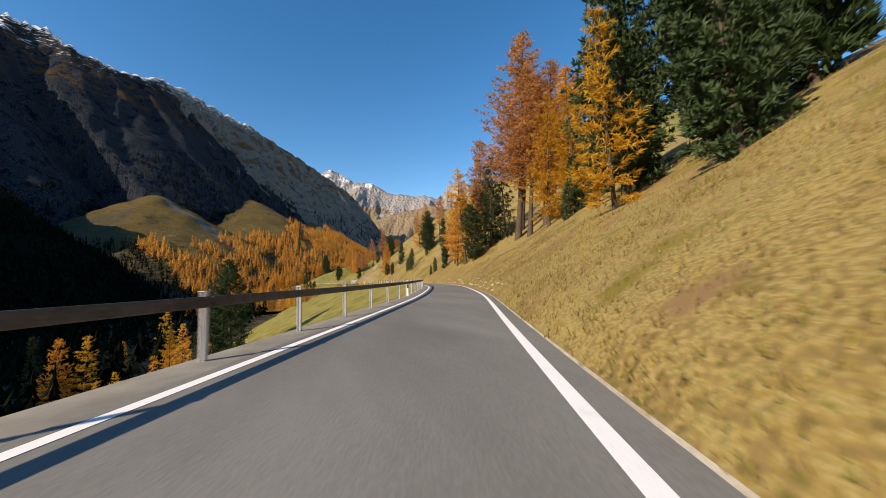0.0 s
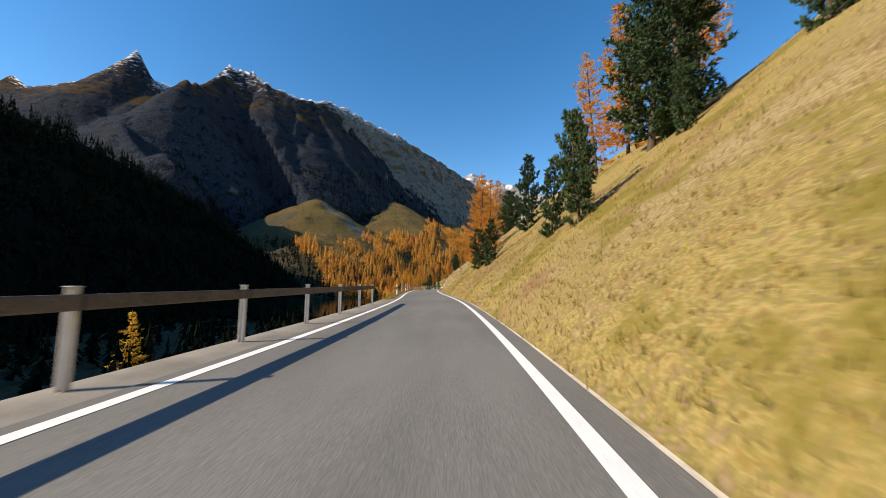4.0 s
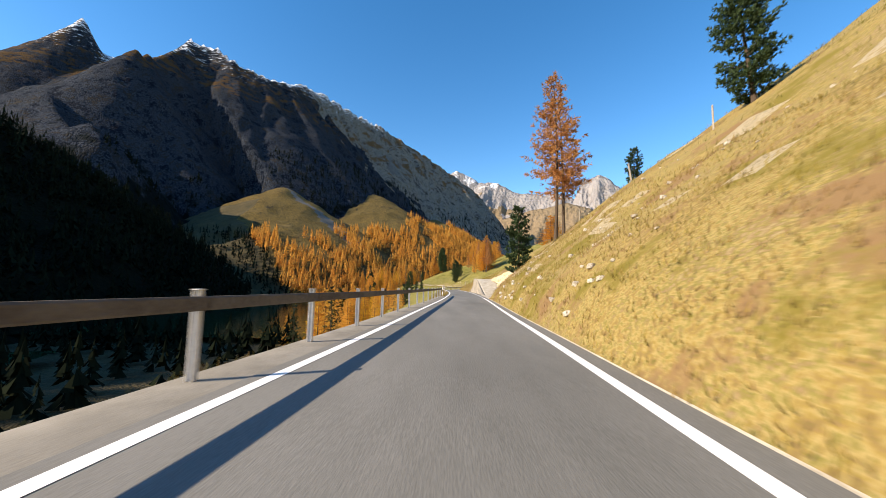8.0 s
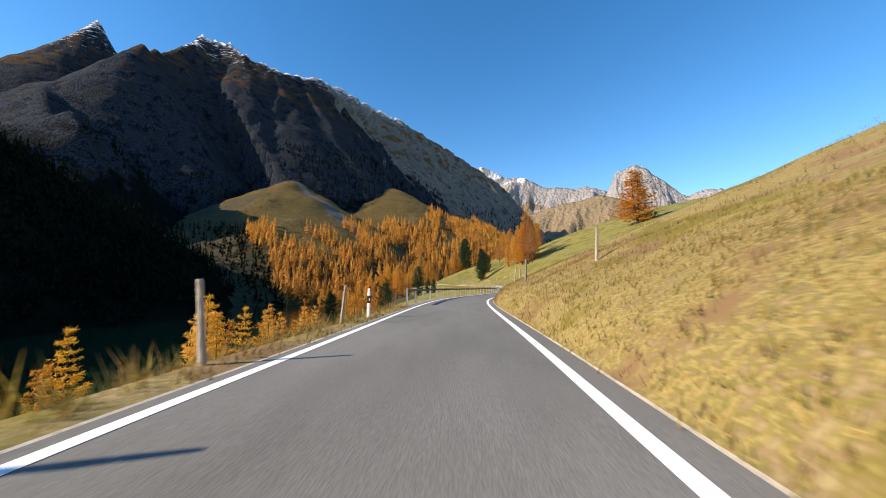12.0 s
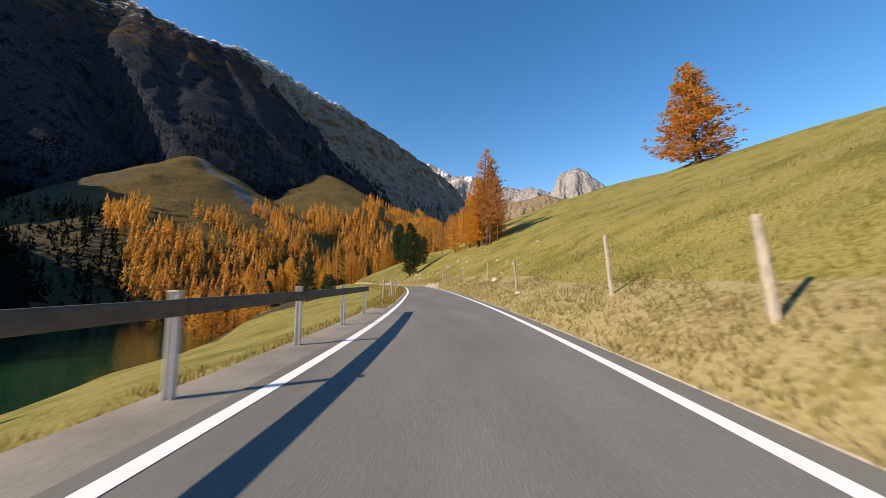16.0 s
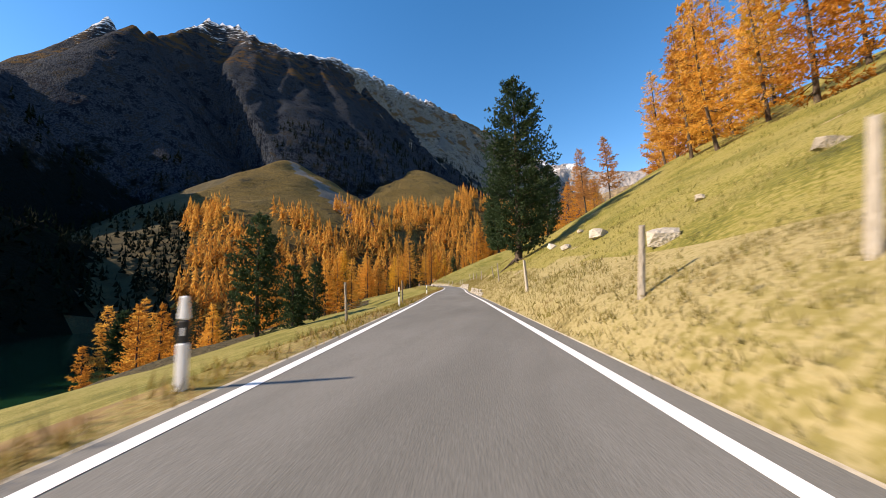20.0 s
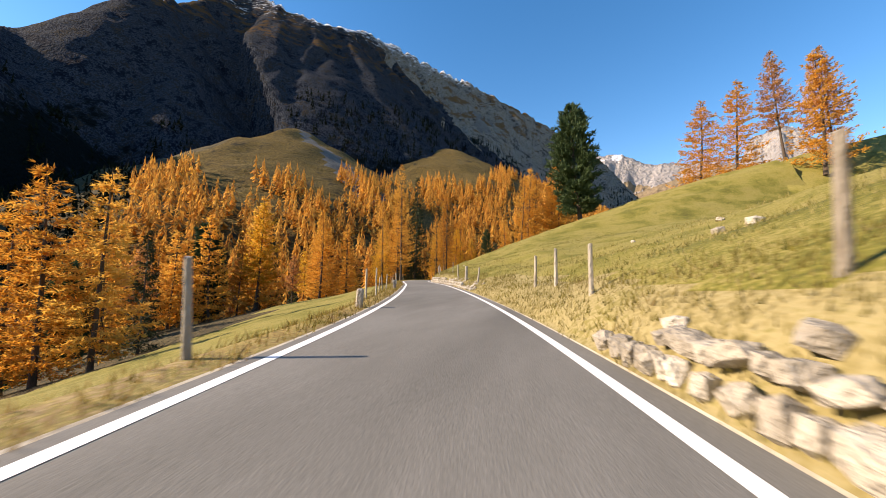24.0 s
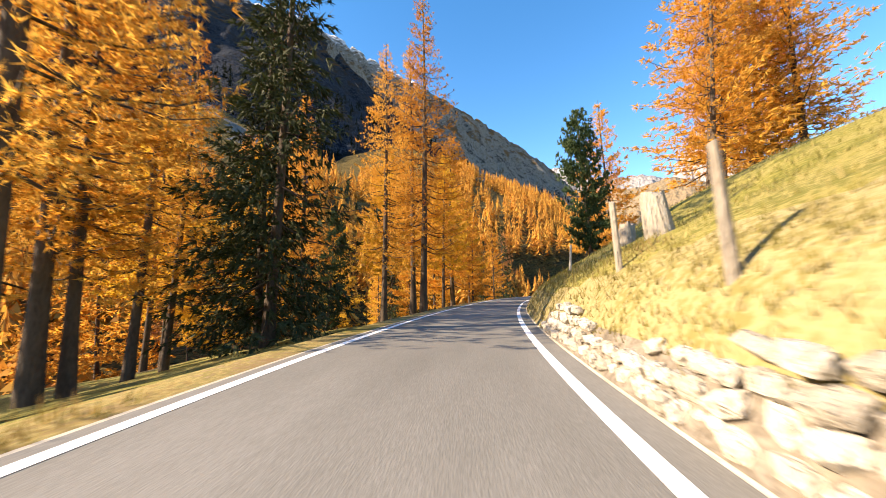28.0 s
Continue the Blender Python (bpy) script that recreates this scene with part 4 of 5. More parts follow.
old_pine = plant("pine", 502.4, 7.1, 20.5)
root_rng = random.Random(12)
rx, ry, _ = (float(q) for q in along(502.4, 7.1))
rz = float(ground_z(rx, ry)[0])
for k in range(7):
    a = heading(502.4) * math.pi / 180 + math.pi + (k - 3) * 0.42 + root_rng.uniform(-0.15, 0.15)
    pts, ln = [], root_rng.uniform(1.3, 2.6)
    for q in (0.0, 0.2, 0.45, 0.7, 1.0):
        px, py = rx + math.cos(a + 0.5 * q) * ln * q, ry + math.sin(a + 0.5 * q) * ln * q
        pts.append((px, py, float(ground_z(px, py)[0]) + 0.10 + 0.35 * (1 - q) ** 3))
    ob = link("root", tubes("root", [(pts, (0.16, 0.12, 0.09, 0.06, 0.02))], M["bark"], 7), old_pine, "bare grey-brown root on the bank")
    ob.matrix_parent_inverse = old_pine.matrix_basis.inverted()

# the larch wood on the valley side
wood = np.random.default_rng(77)
for k in range(74):
    s = 552 + 200 * wood.random() ** 0.9
    near = np.interp(s, [552, 600, 640, 670, 690, 760], [52, 54, 48, 34, 24, 16])
    d = -near - 50 * wood.random() ** 1.4
    plant(wood.choice(["larch", "wood", "yellow", "rust", "spruce", "pine"], p=[0.52, 0.1, 0.1, 0.08, 0.14, 0.06]), s, d, wood.uniform(15, 24), 1.5)


# ---------------- far woods ----------------
def far_wood(name, spots, size, mat, label, seed, tris=30, fine=1.0):
    rng = np.random.default_rng(seed)
    n = len(spots)
    h = size * rng.uniform(0.65, 1.2, n)
    u = rng.random((n, tris)) ** 0.8
    a = rng.uniform(0, 2 * math.pi, (n, tris))
    r = (0.21 * h[:, None]) * (1 - u) ** 0.85 * rng.uniform(0.6, 1.15, (n, tris)) + 0.15
    zc = h[:, None] * (0.10 + 0.86 * u)
    out = np.stack([np.cos(a), np.sin(a), 0 * a], -1)
    tan = np.stack([-np.sin(a), np.cos(a), 0 * a], -1)
    w = (0.09 * fine * h[:, None] * (1.1 - u))[..., None]
    base = np.array(spots)[:, None, :] + np.stack([0 * a, 0 * a, zc], -1)
    tip = base + out * r[..., None] - np.array([0, 0, 1]) * (0.06 * fine * h[:, None])[..., None]
    top = base + np.array([0, 0, 1]) * (0.115 * fine**0.5 * h[:, None])[..., None]
    v = np.stack([top + out * 0.1 * r[..., None], tip - tan * w, tip + tan * w], 2).reshape(-1, 3)
    f = np.arange(len(v)).reshape(-1, 3)
    tagged(link(name, mesh(name, v, f, mat)), label, "forest", "", "stuff")


def scatter(rng, n, x0, x1, y0, y1, keep):
    x, y = rng.uniform(x0, x1, n), rng.uniform(y0, y1, n)
    h, z, s, d = wide_land(x, y)
    ok = keep(x, y, h, z, s, d)
    return np.stack([x, y, h - 0.5], 1)[ok]


rng = np.random.default_rng(91)
# hand-set edge between the sunlit ground and the shade painted left of it
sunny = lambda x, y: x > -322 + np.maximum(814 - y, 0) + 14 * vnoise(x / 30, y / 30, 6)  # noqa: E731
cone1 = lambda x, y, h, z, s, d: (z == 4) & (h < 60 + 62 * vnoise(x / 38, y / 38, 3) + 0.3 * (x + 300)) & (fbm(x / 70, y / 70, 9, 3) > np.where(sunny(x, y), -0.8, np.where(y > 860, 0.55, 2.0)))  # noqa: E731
far_wood("far_larch_wood", scatter(rng, 26000, -560, 320, 640, 1700, cone1), 20, M["far_larch"], "orange larch wood on the scree cones", 1, 44, 0.6)
floor = lambda x, y, h, z, s, d: ((z == 1) | (z == 0)) & (d < -84) & (h > LAKE_Z + 0.8) & (y > 560) & sunny(x, y)  # noqa: E731
far_wood("valley_larch_wood", scatter(rng, 2600, -280, 160, 560, 1150, floor), 19, M["far_larch"], "orange larch wood on the valley floor", 2, 700, 0.2)
# spur trees, plus added near-black trees standing in for shade on the cone's foot
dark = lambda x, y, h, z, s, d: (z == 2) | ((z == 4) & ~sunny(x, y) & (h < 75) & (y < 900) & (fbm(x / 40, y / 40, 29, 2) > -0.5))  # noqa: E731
far_wood("spruce_wood", scatter(rng, 8200, -600, -130, -100, 900, dark), 17, M["shaded_spruce"], "spruce wood with the mountain's shade in its colour, partly added over the cone foot", 3, 16)
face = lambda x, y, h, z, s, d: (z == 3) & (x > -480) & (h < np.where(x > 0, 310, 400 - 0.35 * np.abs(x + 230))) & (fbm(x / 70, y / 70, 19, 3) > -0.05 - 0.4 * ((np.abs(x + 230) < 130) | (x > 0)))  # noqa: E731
far_wood("face_spruce_wood", scatter(rng, 9000, -700, 500, 700, 2100, face), 17, M["shaded_spruce"], "scattered spruces on the rock face, with shade in their colour", 4, 20)
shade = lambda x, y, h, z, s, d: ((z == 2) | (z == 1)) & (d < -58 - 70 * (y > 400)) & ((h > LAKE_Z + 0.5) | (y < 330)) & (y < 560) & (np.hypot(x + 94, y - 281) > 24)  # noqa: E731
far_wood("shore_wood", scatter(rng, 3200, -330, 0, -60, 560, shade), 13, M["shaded_spruce"], "conifers along the lake shore, with shade in their colour", 5, 30)
head = lambda x, y, h, z, s, d: (y > 800) & (d < 200) & (h < 140) & (z < 2)  # noqa: E731
far_wood("head_larch_wood", scatter(rng, 1500, 40, 500, 780, 1500, head), 18, M["far_larch"], "orange larch wood at the head of the valley", 6, 40)


# ---------------- guard rail ----------------
def box(bm, cx, cy, cz, sx, sy, sz, rot=None, bevel=0.0):
    r = bmesh.ops.create_cube(bm, size=1.0)
    bmesh.ops.scale(bm, vec=(sx, sy, sz), verts=r["verts"])
    if bevel:
        e = list({e for v in r["verts"] for e in v.link_edges})
        r["verts"] = list({v for f in bmesh.ops.bevel(bm, geom=e, offset=bevel, segments=1, affect="EDGES")["faces"] for v in f.verts} | {v for v in r["verts"] if v.is_valid})
    if rot is not None:
        bmesh.ops.rotate(bm, cent=(0, 0, 0), matrix=rot, verts=r["verts"])
    bmesh.ops.translate(bm, vec=(cx, cy, cz), verts=r["verts"])
    return r["verts"]


def bm_mesh(name, mat, build, smooth=False):
    bm = bmesh.new()
    build(bm)
    me = bpy.data.meshes.new(name)
    bm.to_mesh(me)
    bm.free()
    me.materials.append(mat)
    return me


def h_post(bm):
    box(bm, -0.040, 0, 0.5, 0.010, 0.09, 1.12)
    box(bm, 0.040, 0, 0.5, 0.010, 0.09, 1.12)
    box(bm, 0, 0, 0.5, 0.07, 0.010, 1.12)
    box(bm, 0, 0, 1.065, 0.11, 0.12, 0.012)


RAIL_POST = bm_mesh("post", M["steel"], h_post)
RAIL_BOLT = bm_mesh("bolt", M["steel"], lambda bm: bmesh.ops.create_cone(bm, cap_ends=True, segments=8, radius1=0.022, radius2=0.018, depth=0.03, matrix=Matrix.Translation((0.085, 0, 0.93)) @ Matrix.Rotation(math.pi / 2, 4, "Y")))
RAIL_SPACING = 3.2


def guard_rail(s0, s1, d):
    root = tagged(new("guard_rail"), "weathered wooden guard rail on galvanised steel posts", "guard rail")
    n = int((s1 - s0) / RAIL_SPACING)
    pts = []
    for k in range(n + 1):
        s = s0 + k * RAIL_SPACING
        x, y, z = (float(q) for q in along(s, d))
        pts.append((x, y, z))
        m = pose(x, y, z, 0, 0, heading(s))
        p = link("post", RAIL_POST, root, at=m)
        link("bolt", RAIL_BOLT, p)
    for a, b in zip(pts[:-1], pts[1:]):
        ln = math.dist(a, b)
        yaw = math.degrees(math.atan2(-(b[0] - a[0]), b[1] - a[1]))
        tilt = math.degrees(math.asin((b[2] - a[2]) / ln))
        me = bm_mesh("beam", M["rail_wood"], lambda bm: box(bm, 0.105, ln / 2, 0.90, 0.09, ln - 0.015, 0.17, bevel=0.02))
        link("beam", me, root, at=pose(*a, tilt, 0, yaw))
    return root


guard_rail(-40, 116, -HALF - 0.85)
guard_rail(169.4, 236, -HALF - 0.85)
guard_rail(303, 384, -HALF - 0.85)


# ---------------- posts beside the road ----------------
def post_mesh(seed, h, r):
    def build(bm):
        rng = random.Random(seed)
        k = bmesh.ops.create_cone(bm, cap_ends=True, segments=9, radius1=r * 1.1, radius2=r * 0.88, depth=h + 0.3, matrix=Matrix.Translation((0, 0, (h - 0.3) / 2)))
        for v in k["verts"]:
            v.co.x += rng.uniform(-0.12, 0.12) * r
            v.co.y += rng.uniform(-0.12, 0.12) * r
            if v.co.z > 0:
                v.co.z += rng.uniform(-0.03, 0.03)
    return bm_mesh("fence_post", M["post_wood"], build)


POSTS = [post_mesh(k, 1.15 + 0.1 * k, 0.055 + 0.006 * (k % 3)) for k in range(4)]
post_rng = random.Random(3)


def fence_post(s, d, thick=1.0, tall=1.0, lean=7.0):
    x, y, _ = (float(q) for q in along(s, d))
    ob = tagged(new("fence_post", post_rng.choice(POSTS)), "weathered grey wooden fence post on the grass verge", "fence post", "pasture fence posts")
    ob.matrix_basis = pose(x, y, float(ground_z(x, y)[0]), post_rng.uniform(-lean, lean), post_rng.uniform(-lean, lean), post_rng.uniform(0, 360)) @ Matrix.Diagonal((thick, thick, tall, 1))
    return ob


for s, d in [(374, 3.6), (378.6, 3.9), (387.8, 3.8), (402.6, 5.2), (411, 4.2), (420.2, 3.7), (425.3, 3.5), (432, 5.0), (446.7, 4.1), (468.6, 4.1), (471.6, 3.5), (481.1, 3.4), (494.5, 3.9), (502.8, 4.5), (515, 4.2),
             (528, 4.2), (541, 4.2), (553, 4.2), (566.1, 3.8), (571.1, 3.5), (575.8, 4.2), (577.4, 3.9), (590.1, 3.5), (595.7, 3.4), (601.5, 3.4), (609, 4.0), (619.3, 3.5), (623.3, 3.8), (635.2, 3.8), (640.5, 4.0), (646, 4.3), (660, 3.4), (663.9, 3.7), (672, 4.2), (295.6, 6.0), (302.4, 4.2), (309.2, 4.2), (317, 5.0), (333, 5), (345, 4.6), (213, 11.5), (207.5, 13.5), (218, 9.5)]:
    fence_post(s, d, {595.7: 1.9, 640.5: 1.5, 590.1: 1.3}.get(s, 0.95))
for s, d in [(145, -3.2), (152, -3.1), (159.1, -3.2), (165, -3.3), (245, -3.2), (252.9, -3.1), (263.1, -3.1), (268, -3.4), (277, -3.2), (285.8, -3.1), (292, -3.2), (392, -3.3), (398, -3.2), (400, -3.5), (406, -3.3), (416.7, -3.6), (424, -3.6), (431, -3.4), (440, -3.3), (448.3, -3.1), (456, -3.4),
             (478, -3.6), (489, -3.2), (567.5, -3.2), (580, -3.4), (582, -3.2), (590.2, -3.4), (594, -4.0), (597, -4.6), (603, -3.2), (618.6, -3.9), (622, -3.9), (624, -3.4), (630, -3.3), (637, -3.4)]:
    fence_post(s, d, 0.85)


def delineator_parts():
    def shaft(z0, z1, w0, w1, round_top=False):
        def build(bm):
            v = box(bm, 0, 0, (z0 + z1) / 2, 0.115, 0.10, z1 - z0, bevel=0.02)
            for q in bm.verts:
                u = (q.co.z - z0) / (z1 - z0)
                k = w0 + (w1 - w0) * u
                q.co.x, q.co.y = q.co.x * k, q.co.y * k
                if round_top and u > 0.9:
                    q.co.x *= 0.7
                    q.co.y *= 0.7
        return build
    return [("shaft", bm_mesh("shaft", M["white"], shaft(-0.2, 0.52, 1.05, 1.0)), "white lower shaft"), ("band", bm_mesh("band", M["black"], shaft(0.52, 0.78, 1.01, 1.0)), "black band"),
            ("cap", bm_mesh("cap", M["white"], shaft(0.78, 1.06, 1.0, 0.95, True)), "white rounded head"), ("reflector", bm_mesh("reflector", M["white"], lambda bm: box(bm, 0.03, -0.053, 0.65, 0.03, 0.012, 0.09, bevel=0.004)), "pale reflector")]


DELINEATOR = delineator_parts()
for s in (24, 131, 149.5, 236.5, 256.5, 271.8, 282.5, 294, 458, 469.3, 485.4, 509):
    x, y, z = (float(q) for q in along(s, -HALF - 0.75))
    root = tagged(new("delineator_post"), "white roadside delineator post with black band", "delineator", "delineators along the road")
    root.matrix_basis = pose(x, y, z, 0, 0, heading(s))
    for nm, me, lb in DELINEATOR:
        link(nm, me, root, lb)


def stump(s, d, r, h, lean):
    def build(bm):
        rng = random.Random(int(s))
        k = bmesh.ops.create_cone(bm, cap_ends=True, segments=12, radius1=r * 1.35, radius2=r, depth=h + 0.3, matrix=Matrix.Translation((0, 0, (h - 0.3) / 2)))
        for v in k["verts"]:
            v.co.x += rng.uniform(-0.15, 0.15) * r
            v.co.y += rng.uniform(-0.15, 0.15) * r
            if v.co.z > 0:
                v.co.z += rng.uniform(-0.12, 0.12)
    x, y, _ = (float(q) for q in along(s, d))
    ob = tagged(new("tree_stump", bm_mesh("tree_stump", M["post_wood"], build)), "weathered grey broken tree stump on the meadow bank", "tree stump", "stumps above the road")
    ob.matrix_basis = pose(x, y, float(ground_z(x, y)[0]), lean, lean, 20)


stump(670.5, 6.0, 0.26, 0.7, 3)
stump(666.5, 5.6, 0.30, 1.1, -6)


# ---------------- stones ----------------
def stone_mesh(name, seed, mat, flat=0.8, boxy=0.75):
    """A rough block with broken corners, about 1 m across."""
    def build(bm):
        rng = random.Random(seed)
        bmesh.ops.create_icosphere(bm, subdivisions=1, radius=0.56)
        for v in bm.verts:
            k = 1 + rng.uniform(-0.2, 0.2)
            c = v.co * k
            v.co = Vector([math.copysign(min(abs(q) ** boxy * (0.62 if boxy > 0.6 else 0.56), 0.5), q) for q in c])
            v.co.z *= flat
    return bm_mesh(name, mat, build)


STONES = [stone_mesh("stone", k, M["pale_stone"], 0.92, 0.55) for k in range(8)]
WALL_STONES = [stone_mesh("stone", 20 + k, M["stone"], 1.0, 0.42) for k in range(10)]
stone_rng = random.Random(8)


def bank_of_stones(s0, s1, n, label, h1=1.0, big=0.55, start=0.72, meshes=None):
    """Loose stones set into the foot of the bank; each one a part."""
    root = tagged(new("stone_bank"), label, "stone bank")
    for k in range(n):
        s = stone_rng.uniform(s0, s1)
        d = HALF + start + stone_rng.random() ** 1.6 * h1
        x, y, rz = (float(q) for q in along(s, d))
        z = rz + float(near_land(np.array([s]), np.array([d]))[0])
        w = big * stone_rng.uniform(0.3, 1.0) * (1.15 - 0.5 * (d - HALF - start) / max(h1, 0.1))
        m = pose(x, y, z + 0.05 * w, stone_rng.uniform(-25, 25), stone_rng.uniform(-25, 25), stone_rng.uniform(0, 360)) @ Matrix.Diagonal((w, w * stone_rng.uniform(0.7, 1.2), w * stone_rng.uniform(0.6, 0.95), 1))
        link("stone", stone_rng.choice(meshes or STONES), root, at=m)
    return root


CUT_STONES = [stone_mesh("stone", 40 + k, M["cut_rock"], 0.9, 0.5) for k in range(6)]
bank_of_stones(230, 257, 70, "sandy angular rocks fallen from the road cutting", h1=0.9, big=0.5, start=4.1, meshes=CUT_STONES)
bank_of_stones(22, 74, 90, "pale stones showing through the dry grass bank", h1=1.6, big=0.32)
bank_of_stones(143, 184, 230, "rough pale rocks breaking through the steep bank", h1=4.5, big=0.42)
bank_of_stones(196, 224, 90, "pale rocks showing in the grassy slope", h1=9, big=0.36)


def dry_wall(s0, s1, high, label, size=0.42, ends=(2.5, 2.5)):
    """Rough courses of field stones at the foot of the bank; each one a part."""
    root = tagged(new("stone_bank"), label, "stone bank")
    z, row = 0.0, 0
    while z < high:
        hh = size * stone_rng.uniform(0.5, 0.95)
        s = s0 + stone_rng.uniform(0, size)
        while s < s1:
            ln = size * stone_rng.choice((0.45, 0.6, 0.8, 1.1, 1.35))
            edge = min(1.0, (s - s0) / ends[0], (s1 - s) / ends[1]) * high * (0.8 + 0.3 * math.sin(s * 0.9))
            if z < edge and stone_rng.random() > 0.07:
                d = HALF + 0.6 + 0.26 * z + stone_rng.uniform(-0.05, 0.07)
                x, y, rz = (float(q) for q in along(s + ln / 2, d))
                m = pose(x, y, rz + z + hh * 0.45, stone_rng.uniform(-24, 24), stone_rng.uniform(-24, 14), heading(s) + stone_rng.uniform(-26, 26)) @ Matrix.Diagonal((size * stone_rng.uniform(0.6, 1.0), ln * 1.05, hh * stone_rng.uniform(0.95, 1.35), 1))
                link("stone", stone_rng.choice(STONES), root, at=m)
            s += ln * 0.97
        z += hh * 0.92
    return root


dry_wall(424, 447, 0.62, "dry stone footing of the grassy bank", 0.32)
dry_wall(497, 515, 0.5, "low dry stone footing of the grassy bank", 0.32)
dry_wall(531, 563, 0.75, "pale dry stone bank along the road", 0.5, (2.5, 0.5))
dry_wall(562.5, 568.5, 0.75, "large pale rocks at the foot of the meadow", 0.5, (0.2, 3.0))
dry_wall(588, 607, 0.62, "pale tumbled dry stone bank below the meadow", 0.40, (12.0, 0.1))
dry_wall(606, 626, 0.82, "pale tumbled dry stone bank below the meadow", 0.46, (0.1, 0.1))
dry_wall(625, 647, 0.74, "pale dry stone bank below the steep meadow", 0.40, (0.1, 0.1))
dry_wall(646, 668, 0.68, "pale dry stone bank below the steep meadow", 0.36, (0.1, 2.5))

bank_of_stones(586, 603, 60, "broken pale rocks in the grass at the road's edge", h1=0.9, big=0.42)

# single boulders on the slopes
for s, d, w in [(566.4, 2.9, 0.5), (565.6, 3.1, 0.5), (564.7, 3.0, 0.45), (567.3, 3.05, 0.4), (395.8, 4.4, 0.8), (449, 8.5, 1.0), (452, 11, 0.9), (455, 9, 0.7), (458, 12.5, 0.8), (474.5, 5.6, 1.1), (468, 8, 0.9), (456, 7, 0.6), (483, 7.4, 1.2), (487, 7.0, 0.8), (492, 7.6, 1.0), (420.3, 5.4, 0.5), (414, 9, 0.6), (430, 7.5, 0.5), (474, 9.5, 0.8), (478, 9, 0.5), (399, 5.6, 0.35), (401, 7.2, 0.4), (408, 12, 0.7), (436, 9.5, 0.9), (440, 14, 0.7), (446, 12, 0.6), (463, 11, 0.8), (470, 14, 0.6), (490, 9, 0.6), (536, 9, 0.6), (573, 9, 0.6), (574, 9.8, 0.5), (576, 10.4, 0.6), (580, 14, 0.5), (584, 12, 0.4), (566, 9, 0.5), (610, 11, 0.5), (629, 8.5, 0.6), (250, 8.6, 0.9), (254, 8.4, 0.6), (312, 10, 0.5), (386, 3.4, 0.35)]:
    x, y, _ = (float(q) for q in along(s, d))
    ob = tagged(new("boulder", stone_rng.choice(STONES)), "pale lichen-spotted boulder lying in the grass", "boulder", "boulders on the slope")
    ob.matrix_basis = pose(x, y, float(ground_z(x, y)[0]) + 0.12 * w, stone_rng.uniform(-20, 20), stone_rng.uniform(-20, 20), stone_rng.uniform(0, 360)) @ Matrix.Diagonal((w, w * 0.8, w * 0.7, 1))

# kilometre stone by the meadow gate
x, y, z = (float(q) for q in along(591.6, -HALF - 0.75))
ms = tagged(new("milestone", bm_mesh("milestone", M["stone"], lambda bm: box(bm, 0, 0, 0.32, 0.24, 0.2, 0.85, bevel=0.05))), "squat weathered grey stone marker on the verge", "milestone")
ms.matrix_basis = pose(x, y, z - 0.1, 2, -2, heading(591))
x, y, z = (float(q) for q in along(575.5, -HALF - 0.7))
copy_thing(ms, pose(x, y, z - 0.1, 2, 3, heading(575)))

# ---------------- retaining wall of the farm track ----------------
wall = tagged(new("retaining_wall"), "mortared grey field-stone retaining wall rising beside the road", "retaining wall", "", "structure")
S_END, BATTER = 269.0, 0.16


def wall_top(s):
    return float(steps(s, TERRACE)) * min(1.0, max(0.0, (S_END - s) / 4.2))


v, f = [], []
ss = np.arange(243.0, S_END + 0.01, 0.5)
for s in ss:
    h = wall_top(s)
    for d, z in ((2.88, -0.2), (2.88 + BATTER * h, h), (3.34, h + 0.01), (3.34, -0.2)):
        x, y, rz = (float(q) for q in along(s, d))
        v.append((x, y, rz + z))
for k in range(len(ss) - 1):
    for j in range(3):
        f.append((4 * k + j, 4 * k + 4 + j, 4 * k + 5 + j, 4 * k + 1 + j))
link("core", mesh("core", v, f, M["mortar"]), wall, "rough pale mortar bed")
z0, course = 0.0, 0
while z0 < 2.75:
    hh = stone_rng.uniform(0.20, 0.33)
    s = 243.2 + stone_rng.uniform(0, 0.4)
    while s < S_END - 0.3:
        ln = stone_rng.choice((0.22, 0.28, 0.34, 0.42, 0.5, 0.62)) * stone_rng.uniform(0.9, 1.1)
        if wall_top(s + ln / 2) > z0 + hh * 0.55:
            zc = z0 + hh / 2
            x, y, rz = (float(q) for q in along(s + ln / 2, 2.88 + BATTER * zc + 0.035))
            m = pose(x, y, rz + zc + stone_rng.uniform(-0.05, 0.05), stone_rng.uniform(-13, 13), 0, heading(s) + stone_rng.uniform(-4, 4)) @ Matrix.Diagonal((0.16, ln * stone_rng.uniform(1.12, 1.32), hh * stone_rng.uniform(1.15, 1.6), 1))
            link("stone", stone_rng.choice(WALL_STONES), wall, at=m)
        s += ln + 0.02
    z0 += hh + 0.01


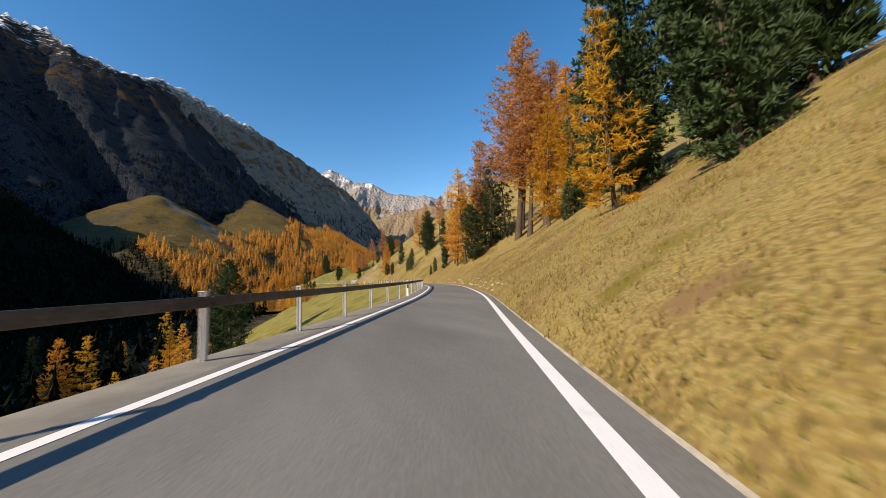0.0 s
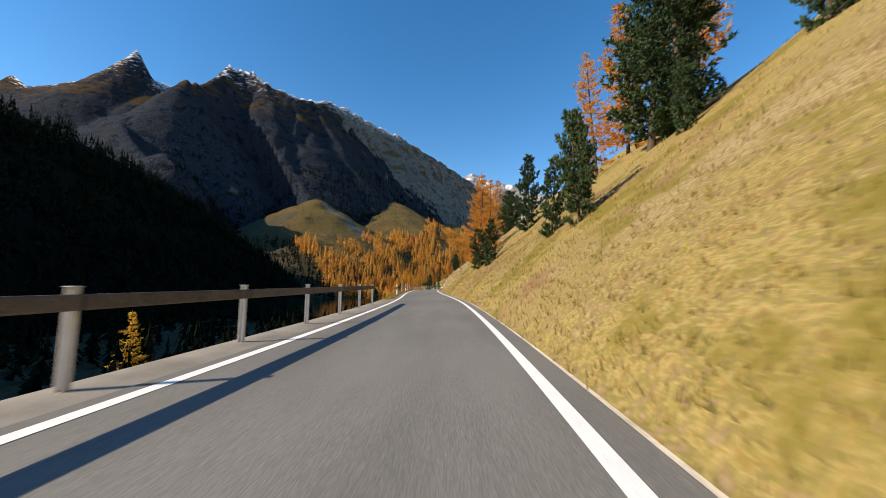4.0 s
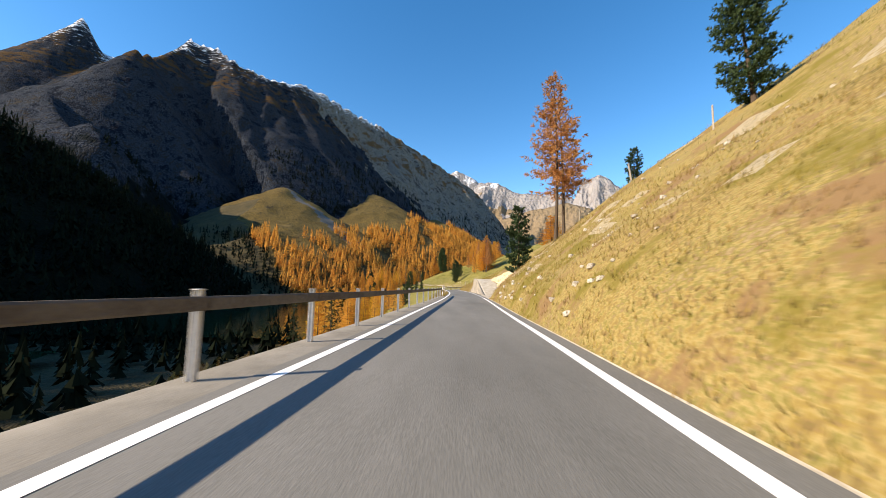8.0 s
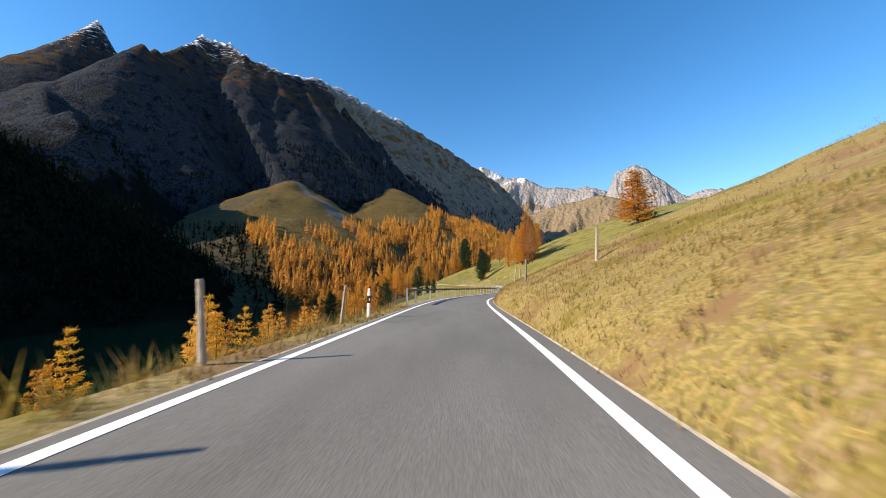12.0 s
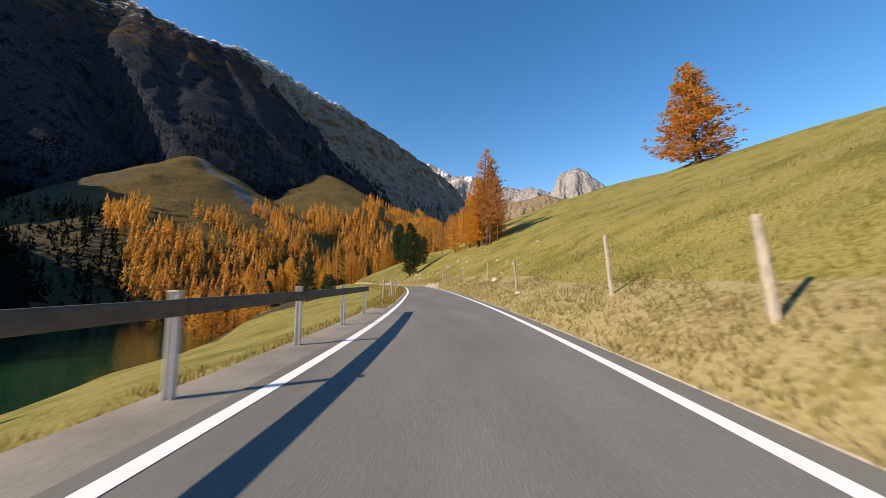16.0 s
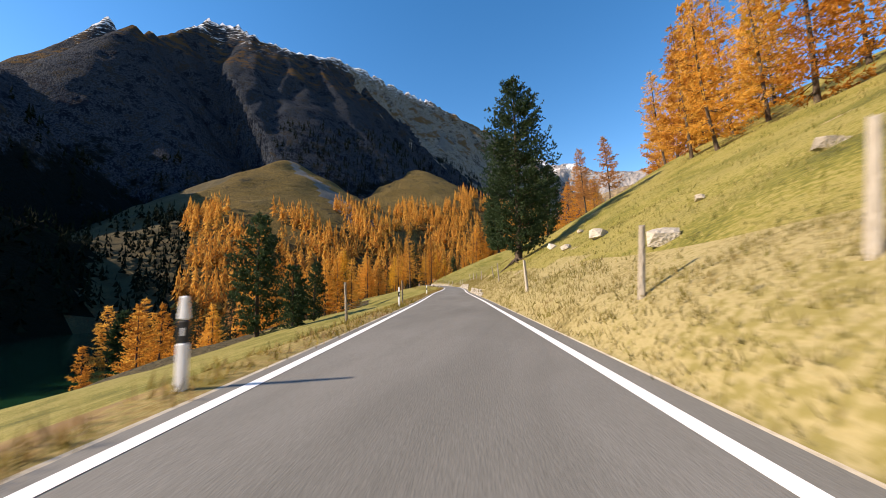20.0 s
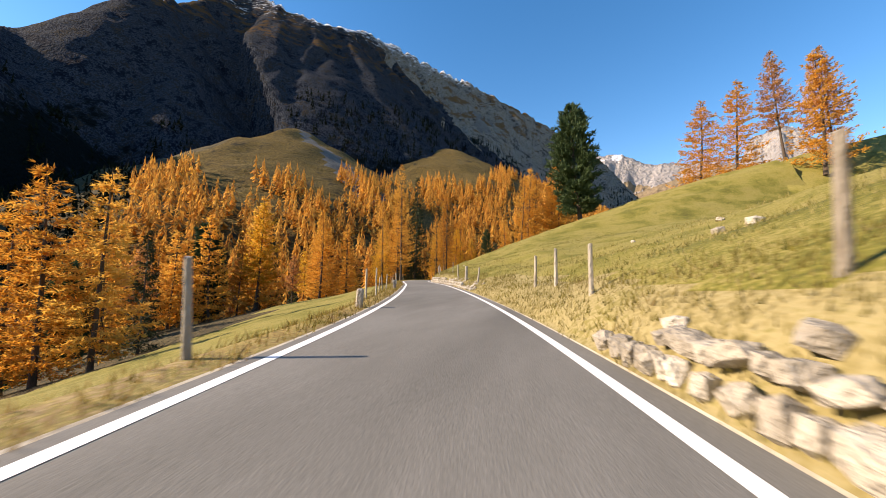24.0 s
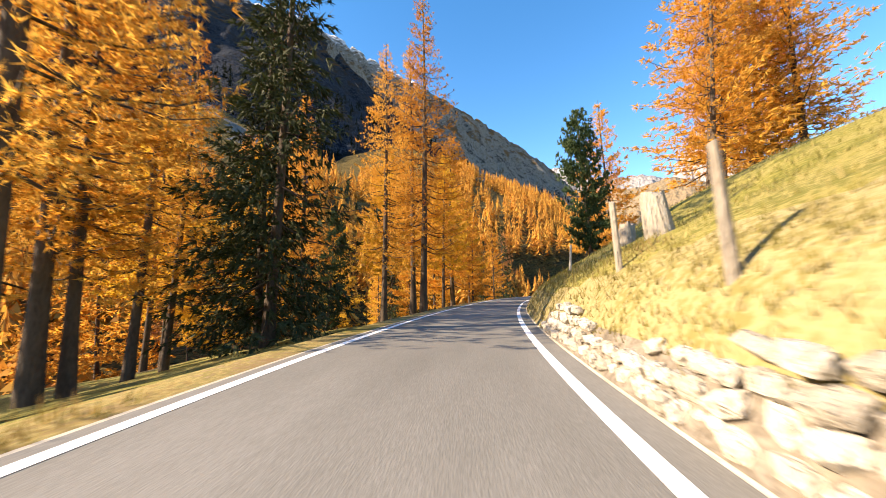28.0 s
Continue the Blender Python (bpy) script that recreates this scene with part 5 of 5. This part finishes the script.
# ---------------- grass ----------------
def tufts(name, n, s_range, d_of, size, mat, label, seed, blades=5, keep=None):
    rng = np.random.default_rng(seed)
    s = rng.uniform(*s_range, n)
    d = d_of(rng, s)
    if keep is not None:
        k = keep(s, d)
        s, d = s[k], d[k]
    n = len(s)
    x, y, rz = along(s, d)
    z = rz + near_land(s, d) - 0.03
    c = np.repeat(np.stack([x, y, z], 1), blades, 0)
    m = n * blades
    c[:, :2] += rng.normal(0, 0.09, (m, 2))
    a = rng.uniform(0, 2 * math.pi, m)
    h = np.repeat(size * rng.uniform(0.45, 1.25, n), blades) * rng.uniform(0.6, 1.2, m)
    lean = rng.uniform(0.1, 0.75, m) * h
    b = rng.uniform(0, 2 * math.pi, m)
    w = 0.008 + 0.026 * h
    side = np.stack([np.cos(a) * w, np.sin(a) * w, 0 * a], 1)
    tip = c + np.stack([np.cos(b) * lean, np.sin(b) * lean, h], 1)
    v = np.stack([c - side, c + side, tip], 1).reshape(-1, 3)
    tagged(link(name, mesh(name, v, np.arange(len(v)).reshape(-1, 3), mat)), label, "grass", "", "stuff")


M["blade"] = material("dry_grass_blades", [(0.34, (0.13, 0.095, 0.02)), (0.41, (0.19, 0.165, 0.026)), (0.455, (0.27, 0.175, 0.055)), (0.50, (0.34, 0.245, 0.045)), (0.54, (0.45, 0.34, 0.11)), (0.58, (0.19, 0.17, 0.028)), (0.65, (0.29, 0.195, 0.085))], 0.16, 0.9, 0, 6, vary=0.5, island=True, translucent=0.3)
M["blade_straw"] = material("straw_grass_blades", [(0.2, (0.14, 0.11, 0.038)), (0.44, (0.22, 0.185, 0.055)), (0.49, (0.31, 0.25, 0.105)), (0.54, (0.36, 0.30, 0.15)), (0.60, (0.21, 0.18, 0.045))], 0.2, 0.9, 0, 6, vary=0.5, island=True, translucent=0.45)
M["blade_green"] = material("meadow_grass_blades", [(0.2, (0.085, 0.085, 0.015)), (0.5, (0.175, 0.16, 0.03)), (0.85, (0.42, 0.35, 0.15))], 0.15, 0.9, 0, 6, vary=0.8, island=True, translucent=0.3)
for k, rosy, olive in (("grass_gold", (0.20, 0.125, 0.055), (0.155, 0.125, 0.02)), ("blade", (0.26, 0.165, 0.07), (0.215, 0.175, 0.026)), ("blade_straw", (0.29, 0.205, 0.085), (0.21, 0.18, 0.03))):  # bare brown and olive patches
    dusting(M[k], olive, -1000, -900, 0.17, 0.535)
    dusting(M[k], rosy, -1000, -900, 0.26, 0.545)
open_road = lambda s, d: ~((s > 226.5) & (s < 270) & (d > 0) & (d < 8.2)) & ~((d < HALF + 0.72) & (((s > 424) & (s < 447)) | ((s > 497) & (s < 515)) | ((s > 531) & (s < 564)) | ((s > 601) & (s < 668))))  # noqa: E731
tufts("bank_grass", 56000, (-8, 330), lambda r, s: HALF + 0.56 + 7.0 * r.random(len(s)) ** 1.3, 0.145, M["blade"], "long dry golden grass on the bank", 1, 4, open_road)
tufts("straw_grass", 44000, (330, 680), lambda r, s: HALF + 0.56 + 3.0 * r.random(len(s)) ** 1.2, 0.15, M["blade_straw"], "bleached straw-coloured grass along the foot of the meadow", 7, 4, lambda s, d: open_road(s, d) & (d < 4.7 + 0.5 * np.sin(s * 0.7)))
tufts("meadow_grass", 20000, (330, 690), lambda r, s: 4.2 + 5.5 * r.random(len(s)), 0.15, M["blade_green"], "short olive autumn grass on the meadow slope", 6, 4, open_road)
tufts("slope_grass", 27000, (-5, 700), lambda r, s: 8 + 22 * r.random(len(s)), 0.22, M["blade_green"], "tufted autumn grass on the upper slope", 2, 4, open_road)
tufts("verge_grass", 16000, (120, 660), lambda r, s: -HALF - 0.40 - 3.9 * r.random(len(s)) ** 1.5, 0.22, M["blade"], "dry grass along the valley edge of the road", 3, 5, lambda s, d: ~((s > 172) & (s < 232) & (d > -3.6)) & ~((s > 303) & (s < 385) & (d > -3.6)))
tufts("cutting_grass", 2600, (229, 262), lambda r, s: 8.2 + 1.6 * r.random(len(s)), 0.55, M["blade"], "brown overhanging grass along the top of the cutting", 9, 6)
tall = lambda s, d: ((s > 136) & (s < 174)) | ((s > 236) & (s < 302))  # noqa: E731
tufts("tall_verge_grass", 5200, (130, 470), lambda r, s: -HALF - 1.15 - 1.2 * r.random(len(s)), 0.5, M["blade"], "tall bleached grass stalks on the verge", 4, 5, tall)
